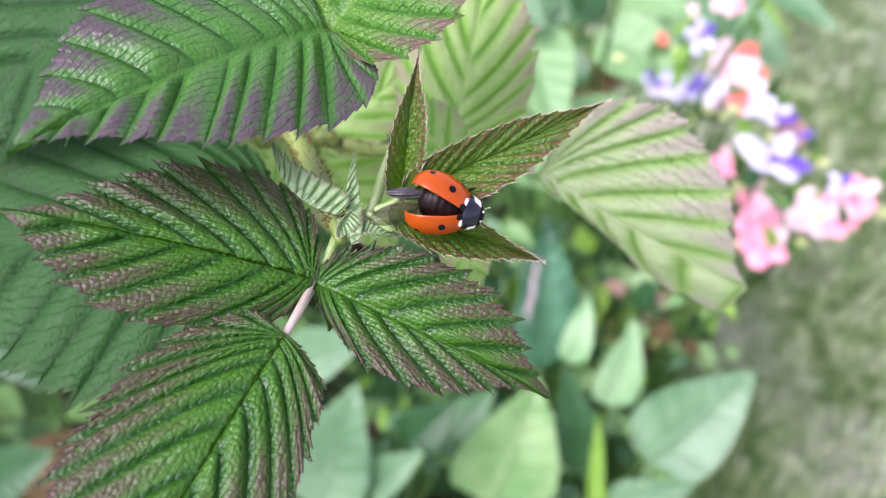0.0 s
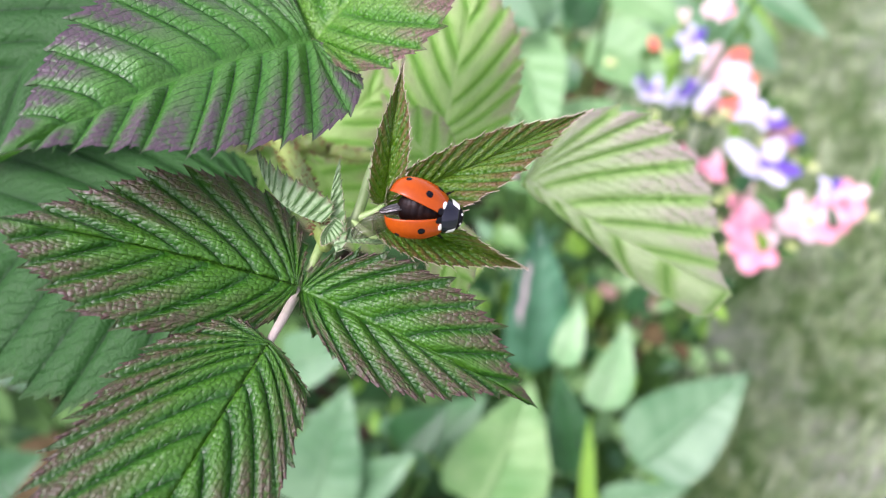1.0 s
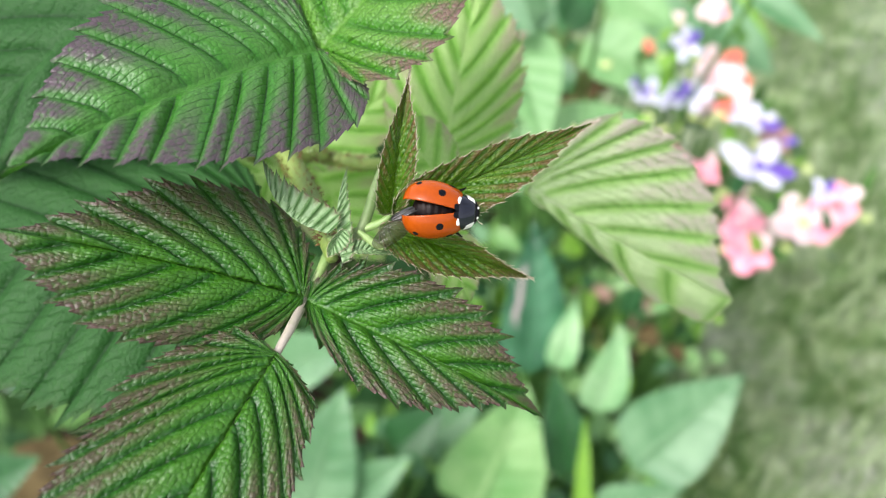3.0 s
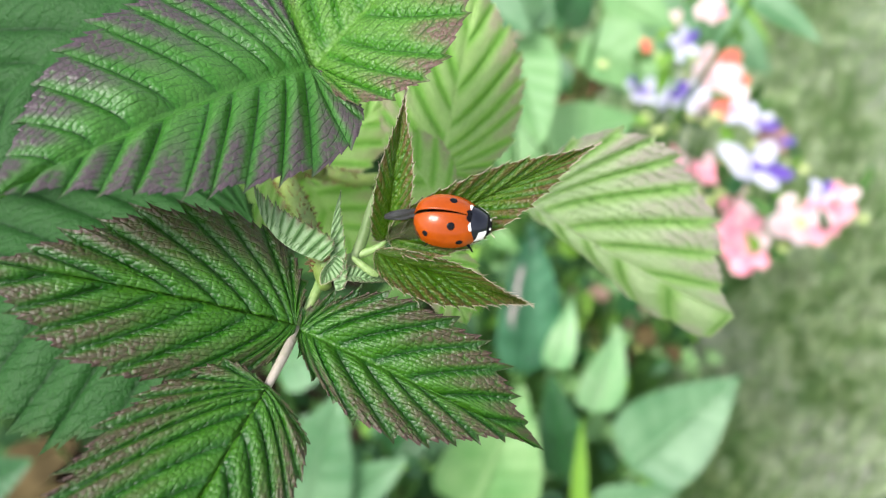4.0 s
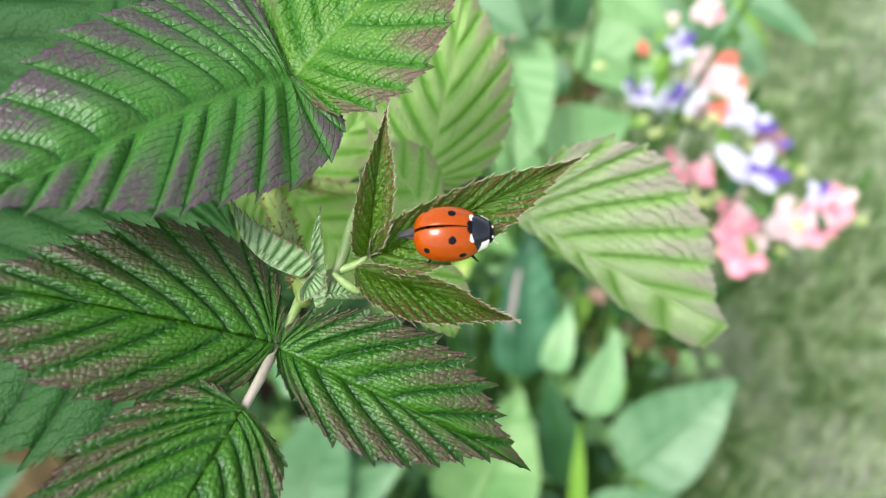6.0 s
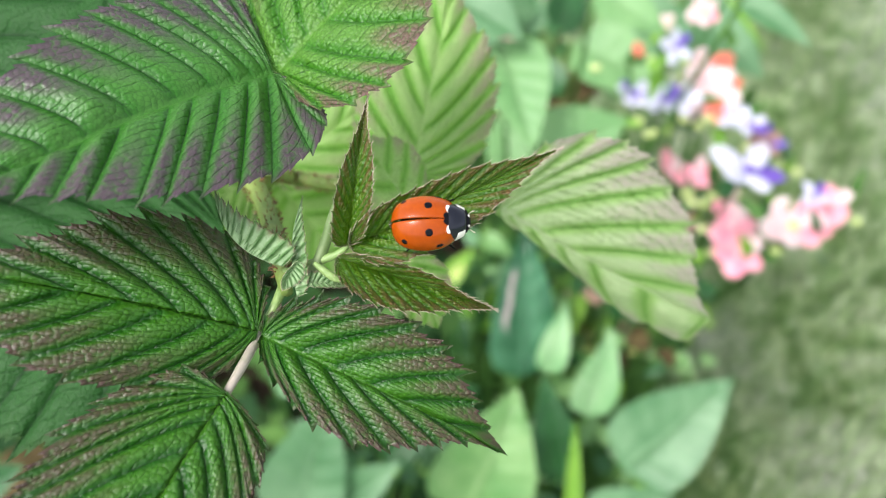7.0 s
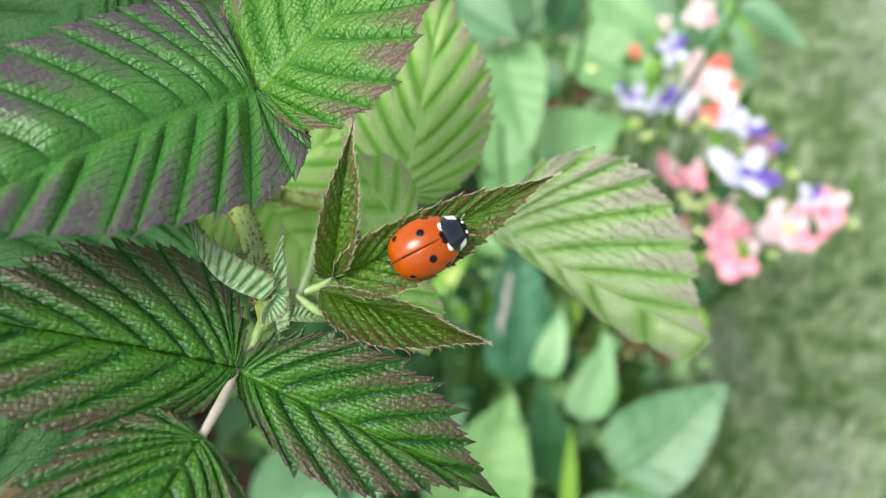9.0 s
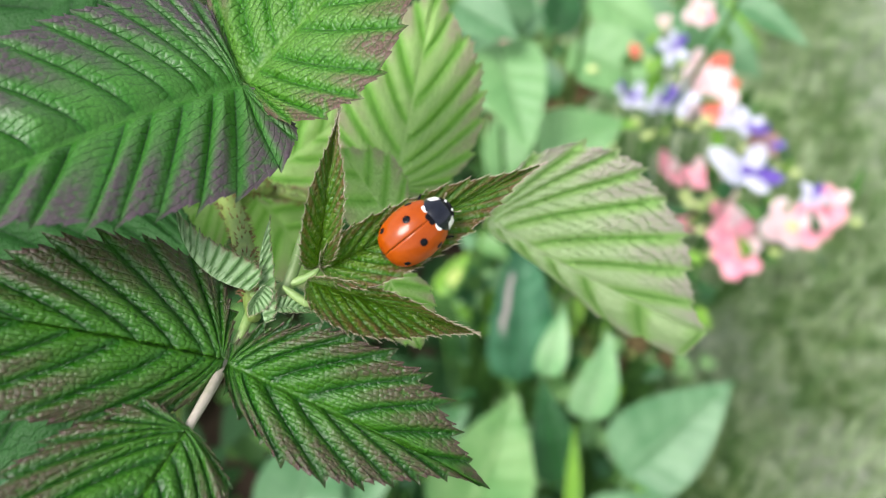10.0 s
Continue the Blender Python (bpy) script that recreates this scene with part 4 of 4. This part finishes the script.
FLOWER_COATS = {"white_violet": ("petal_white", "petal_violet"), "pink": ("petal_pink", "petal_blush"), "pink_white": ("petal_blush", "petal_pink"), "red_white": ("petal_blush", "petal_red"),
                "violet_brown": ("petal_brown", "petal_violet"), "orange": ("petal_red", "petal_red")}
FLOWER_LABELS = {"white_violet": "white flower with violet throat", "pink": "pink flower", "pink_white": "white and pink flower", "red_white": "white flower with red lip", "violet_brown": "fading violet-brown flower", "orange": "small orange-red flower"}
flower_plant = thing("flowering_plant", (0.274, 0.562, 0), "flowering garden plant with white violet pink and red blossoms", "flowering plant")
foot = np.array(flower_plant.location)
rng = np.random.default_rng(12)


def blossom(kind, place, radius, turn):
    rel = np.array(place) - foot
    coat, throat = FLOWER_COATS[kind]
    face = unit(np.array((0.1, -0.5, 0.86)) + 0.25 * rng.normal(size=3))
    side = unit(np.cross(face, (0.3, 0.9, 0.2)))
    turned = Matrix.Translation(rel) @ Matrix((side, np.cross(face, side), face)).transposed().to_4x4() @ pose(0, 0, 0, 0, 0, turn)
    core = part("flower", join_meshes("flower", [ball((0, 0, 0.0), (radius * 0.22, radius * 0.2, radius * 0.16), 8, 10)], {"pink_white": "bud_lime", "red_white": "petal_blush"}.get(kind, throat)), flower_plant, FLOWER_LABELS[kind])
    core.matrix_basis = turned
    wide = 0.29 if kind == "white_violet" else 0.38
    for k in range(5):
        low = k in (0, 1)
        me = grid_mesh("petal", petal_mesh(radius * (1.15 if low else 1.05), radius * wide * (1.3 if low else 1.0)), throat if k == 3 else coat)
        p = part("petal", me, core)
        p.matrix_basis = pose(0, 0, 0, 0, -12 + 10 * rng.normal(), -36 + 72 * k + 6 * rng.normal())
    stalk = [(0.3 * rel[0], 0.3 * rel[1], 0.45 * rel[2]), (0.8 * rel[0], 0.8 * rel[1] + 0.01, 0.8 * rel[2]), tuple(rel - 0.01 * face)]
    part("flower_stem", join_meshes("flower_stem", [tube([(0, 0, -0.01)] + stalk, [0.003, 0.0025, 0.0016, 0.0012], 6)], "stalk"), flower_plant)
    for _ in range(4):
        at = rel + rng.uniform(-1, 1, 3) * (0.03, 0.03, 0.012) - (0, 0, 0.02)
        ahead = unit(rng.normal(size=3) + (0, 0, 0.6))
        side = unit(np.cross((0.1, -0.5, 0.86), ahead))
        if rng.random() < 0.66:
            local, uvs = broad_leaf_mesh(rng.uniform(0.02, 0.035), rng.uniform(0.003, 0.006))
            part("leaf", grid_mesh("leaf", at + local @ np.stack([ahead, side, np.cross(ahead, side)]), ("stalk", "bg_dark", "bg_lime")[rng.integers(3)], uvs), flower_plant)
        else:
            part("bud", join_meshes("bud", [ball((at[0], at[1], at[2]), (0.005, 0.0035, 0.0035), 6, 8)], "bud_lime"), flower_plant, "pale green bud")


blossom("white_violet", (0.23, 0.401, 0.668), 0.0255, 10)
blossom("pink", (0.257, 0.438, 0.572), 0.0231, 80)
blossom("pink", (0.264, 0.42, 0.556), 0.0194, 40)
blossom("pink_white", (0.315, 0.446, 0.56), 0.0237, -20)
blossom("pink", (0.33, 0.451, 0.564), 0.0142, 15)
blossom("pink", (0.353, 0.466, 0.567), 0.0163, 30)
blossom("red_white", (0.26, 0.582, 0.617), 0.0232, 70)
blossom("red_white", (0.26, 0.562, 0.601), 0.0252, -60)
blossom("white_violet", (0.18, 0.536, 0.626), 0.0163, 120)
blossom("white_violet", (0.205, 0.534, 0.624), 0.0134, 40)
blossom("white_violet", (0.278, 0.512, 0.615), 0.0151, -30)
blossom("violet_brown", (0.297, 0.499, 0.604), 0.0123, 0)
blossom("white_violet", (0.211, 0.55, 0.665), 0.0148, 60)
blossom("orange", (0.172, 0.524, 0.681), 0.0058, 0)
blossom("pink", (0.224, 0.46, 0.609), 0.0136, 110)
blossom("pink", (0.065, 0.49, 0.71), 0.0074, 0)
blossom("pink_white", (0.239, 0.584, 0.675), 0.0132, 0)
blossom("white_violet", (0.334, 0.466, 0.576), 0.0142, 70)
blossom("white_violet", (0.192, 0.537, 0.627), 0.0124, 200)
blossom("white_violet", (0.226, 0.541, 0.62), 0.0145, 150)
blossom("white_violet", (0.269, 0.528, 0.61), 0.0116, 20)
blossom("violet_brown", (0.292, 0.511, 0.604), 0.0115, 90)
blossom("pink", (0.346, 0.461, 0.554), 0.0164, 60)
blossom("pink_white", (0.256, 0.459, 0.58), 0.0122, 0)
blossom("pink", (0.236, 0.461, 0.601), 0.0101, 30)
blossom("red_white", (0.275, 0.574, 0.61), 0.0131, 10)
blossom("pink", (0.222, 0.511, 0.563), 0.019, 50)
blossom("pink", (0.232, 0.463, 0.55), 0.0105, 10)
blossom("pink_white", (0.247, 0.678, 0.6), 0.011, 10)


# ---- ground ----
def sheet(name, x0, x1, y0, y1, z, nx, ny, rough, material):
    x, y = np.meshgrid(np.linspace(x0, x1, nx), np.linspace(y0, y1, ny), indexing="ij")
    g = np.random.default_rng(4)
    h = z + rough * (np.sin(7 * x + 3 * y) * np.sin(9 * y - 2 * x) + 0.5 * g.normal(size=x.shape))
    return tagged(new(name, grid_mesh(name, np.stack([x, y, h], -1), material)), kind="structure")


tagged(sheet("ground", -400, 400, -400, 400, -0.006, 81, 81, 0.0, "lawn"), label="mown lawn with dry patches and a worn grey path", category="lawn")


def bed():
    """Dug soil with a wavering edge that dips under the lawn."""
    g = np.random.default_rng(14)
    q, a = np.meshgrid(np.linspace(0, 1, 50), np.linspace(0, 2 * np.pi, 140), indexing="ij")
    edge = 1 + 0.03 * np.sin(5 * a + 1) + 0.02 * np.sin(11 * a) + 0.01 * np.sin(23 * a + 2)
    rad = q * edge / (np.abs(np.cos(a)) ** 3.5 + np.abs(np.sin(a)) ** 3.5) ** (1 / 3.5)
    x, y = -0.75 + 1.1 * rad * np.cos(a), 0.6 + 1.35 * rad * np.sin(a)
    z = 0.014 - 0.03 * q**10 + 0.004 * g.normal(size=q.shape) * (1 - q**10)
    return tagged(new("flower_bed", grid_mesh("flower_bed", np.stack([x, y, z], -1), "soil")), label="dark brown garden soil of the flower bed", category="soil", kind="structure")


bed()


def grass():
    g = np.random.default_rng(8)
    pieces = []
    count = 60000
    xs, ys = 0.75 + 0.6 * g.normal(size=count), 1.1 + 0.8 * g.normal(size=count)
    for x, y in zip(xs, ys):
        if x < 0.3 + 0.05 * g.normal():
            continue
        if math.sin(5 * x + 1.3 * math.sin(4 * y)) + 0.6 * math.sin(9 * y + 2) + g.normal() * 0.5 > 0.95:
            continue
        if 0.62 < x - 0.22 * y < 1.2 and g.random() < 0.6:
            continue
        a, hgt, lean = g.uniform(0, 6.28), g.uniform(0.02, 0.055), g.uniform(0.1, 0.9)
        w = 0.0016
        dx, dy = math.cos(a), math.sin(a)
        tip = (x + dx * lean * hgt, y + dy * lean * hgt, hgt)
        mid = (x + dx * lean * hgt * 0.35, y + dy * lean * hgt * 0.35, hgt * 0.6)
        pieces.append(([(x - dy * w, y + dx * w, -0.006), (x + dy * w, y - dx * w, -0.006), (mid[0] + dy * w * 0.8, mid[1] - dx * w * 0.8, mid[2]), (mid[0] - dy * w * 0.8, mid[1] + dx * w * 0.8, mid[2]), tip], [(0, 1, 2, 3), (3, 2, 4)]))
    return tagged(new("grass", join_meshes("grass", pieces, "grass_blade")), label="short lawn grass blades, green and dry", category="grass", kind="stuff")


grass()


def undergrowth():
    """Small leaves that fill the bed below the larger plants."""
    g = np.random.default_rng(21)
    local, _ = broad_leaf_mesh(1.0, 0.3)
    small = local[::4, ::2]
    rows, cols = small.shape[:2]
    a = (np.arange(rows - 1)[:, None] * cols + np.arange(cols - 1)).ravel()
    faces = np.stack([a, a + 1, a + cols + 1, a + cols], 1).tolist()
    flat = small.reshape(-1, 3)
    pieces = []
    for _ in range(5200):
        x, y = g.uniform(-1.1, 0.28), g.uniform(-0.4, 1.6)
        if ((x + 0.42) / 0.68) ** 2 + ((y - 0.6) / 0.95) ** 2 > 0.9 + 0.2 * g.random():
            continue
        z = 0.05 + 0.33 * g.random() ** 1.3
        ahead = unit(np.array((g.normal(), g.normal(), 0.25 + 0.4 * g.normal())))
        side = unit(np.cross((0, 0, 1), ahead))
        size = g.uniform(0.03, 0.075)
        pieces.append((np.array((x, y, z)) + size * flat @ np.stack([ahead, side, np.cross(ahead, side)]), faces))
    return tagged(new("undergrowth", join_meshes("undergrowth", pieces, "undergrowth")), label="dense small green leaves filling the flower bed", category="foliage", kind="stuff")


undergrowth()

# ---- what moves ----
BUG = [
    (0, (0.00048, 0.04547, 1.00121), (46.9, 10.2, -12.4)),
    (0.5, (0.00016, 0.04564, 1.00152), (47.3, 8.7, -11)),
    (1, (0.00016, 0.04568, 1.00147), (47.6, 7.9, -10.2)),
    (1.5, (0.0002, 0.04564, 1.00146), (47.8, 6.7, -9)),
    (2, (0.00032, 0.04562, 1.00161), (48, 5.6, -7.4)),
    (2.5, (0.00048, 0.04567, 1.00199), (48.3, 2.1, -3.5)),
    (4, (0.00213, 0.04792, 1.00316), (17.9, 3.5, -6)),
    (4.5, (0.00263, 0.04784, 1.00331), (16.1, 4.5, -7.3)),
    (5, (0.00302, 0.04786, 1.00335), (18.2, 3.5, -6.2)),
    (6.5, (0.00367, 0.04815, 1.00334), (25, -2.9, 1.4)),
    (7, (0.0036, 0.04756, 1.00384), (30.3, -2.3, 0.6)),
    (7.5, (0.00362, 0.04762, 1.0038), (37.4, -6.1, 5)),
    (8, (0.0038, 0.0477, 1.00384), (39.8, -9.1, 9)),
    (8.5, (0.00404, 0.04798, 1.00375), (39.1, -12.4, 12.8)),
    (9, (0.00427, 0.04859, 1.00375), (36.5, -18.3, 20.3)),
    (9.5, (0.00449, 0.04885, 1.00396), (35.2, -21.1, 24.5)),
    (10, (0.00449, 0.04891, 1.00398), (33.4, -24.2, 29.7)),
]
# seconds, how far the wing cases stand open
OPEN = [(0.0, 0.95), (1.0, 0.85), (2.0, 0.78), (2.7, 0.7), (3.2, 0.4), (3.8, 0.12), (5.2, 0.1), (6.5, 0.08), (8.5, 0.05), (10.0, 0.02)]
# seconds, how far a hind wing sticks out, its turn outwards
DARK_WING = [(0.0, 0.9, 12), (0.5, 0.8, 14), (1.0, 0.5, 20), (2.0, 0.38, 26), (2.7, 0.45, 26), (3.3, 0.9, 22), (3.8, 1.15, 20), (4.2, 1.0, 16), (5.2, 0.95, 8), (6.4, 0.45, 10), (6.8, 0.2, 8), (7.2, 0.0, 0), (10.0, 0.0, 0)]
PALE_WING = [(0.0, 1.05, 32), (1.0, 1.1, 40), (2.7, 1.1, 44), (3.3, 0.95, 34), (3.8, 0.75, 24), (4.4, 0.35, 14), (5.2, 0.0, 0), (10.0, 0.0, 0)]


def motions():
    walk(ladybird, [(t, pose(*place, *turn)) for t, place, turn in BUG])
    for sign, case in zip((1, -1), wing_cases):
        x, y, z = HINGE * (1, sign, 1)
        walk(case, [(t, pose(x, y, z, -13 * o * sign, 8 * o, -16 * o * sign)) for t, o in OPEN])
    for sign, wing, rows in zip((1, -1), hind_wings, (DARK_WING, PALE_WING)):
        walk(wing, [(t, pose(0.0008 - 0.0031 * w, 0.0006 * sign * w, -0.0006, 0, 2 * w, turn)) for t, w, turn in rows])


motions()
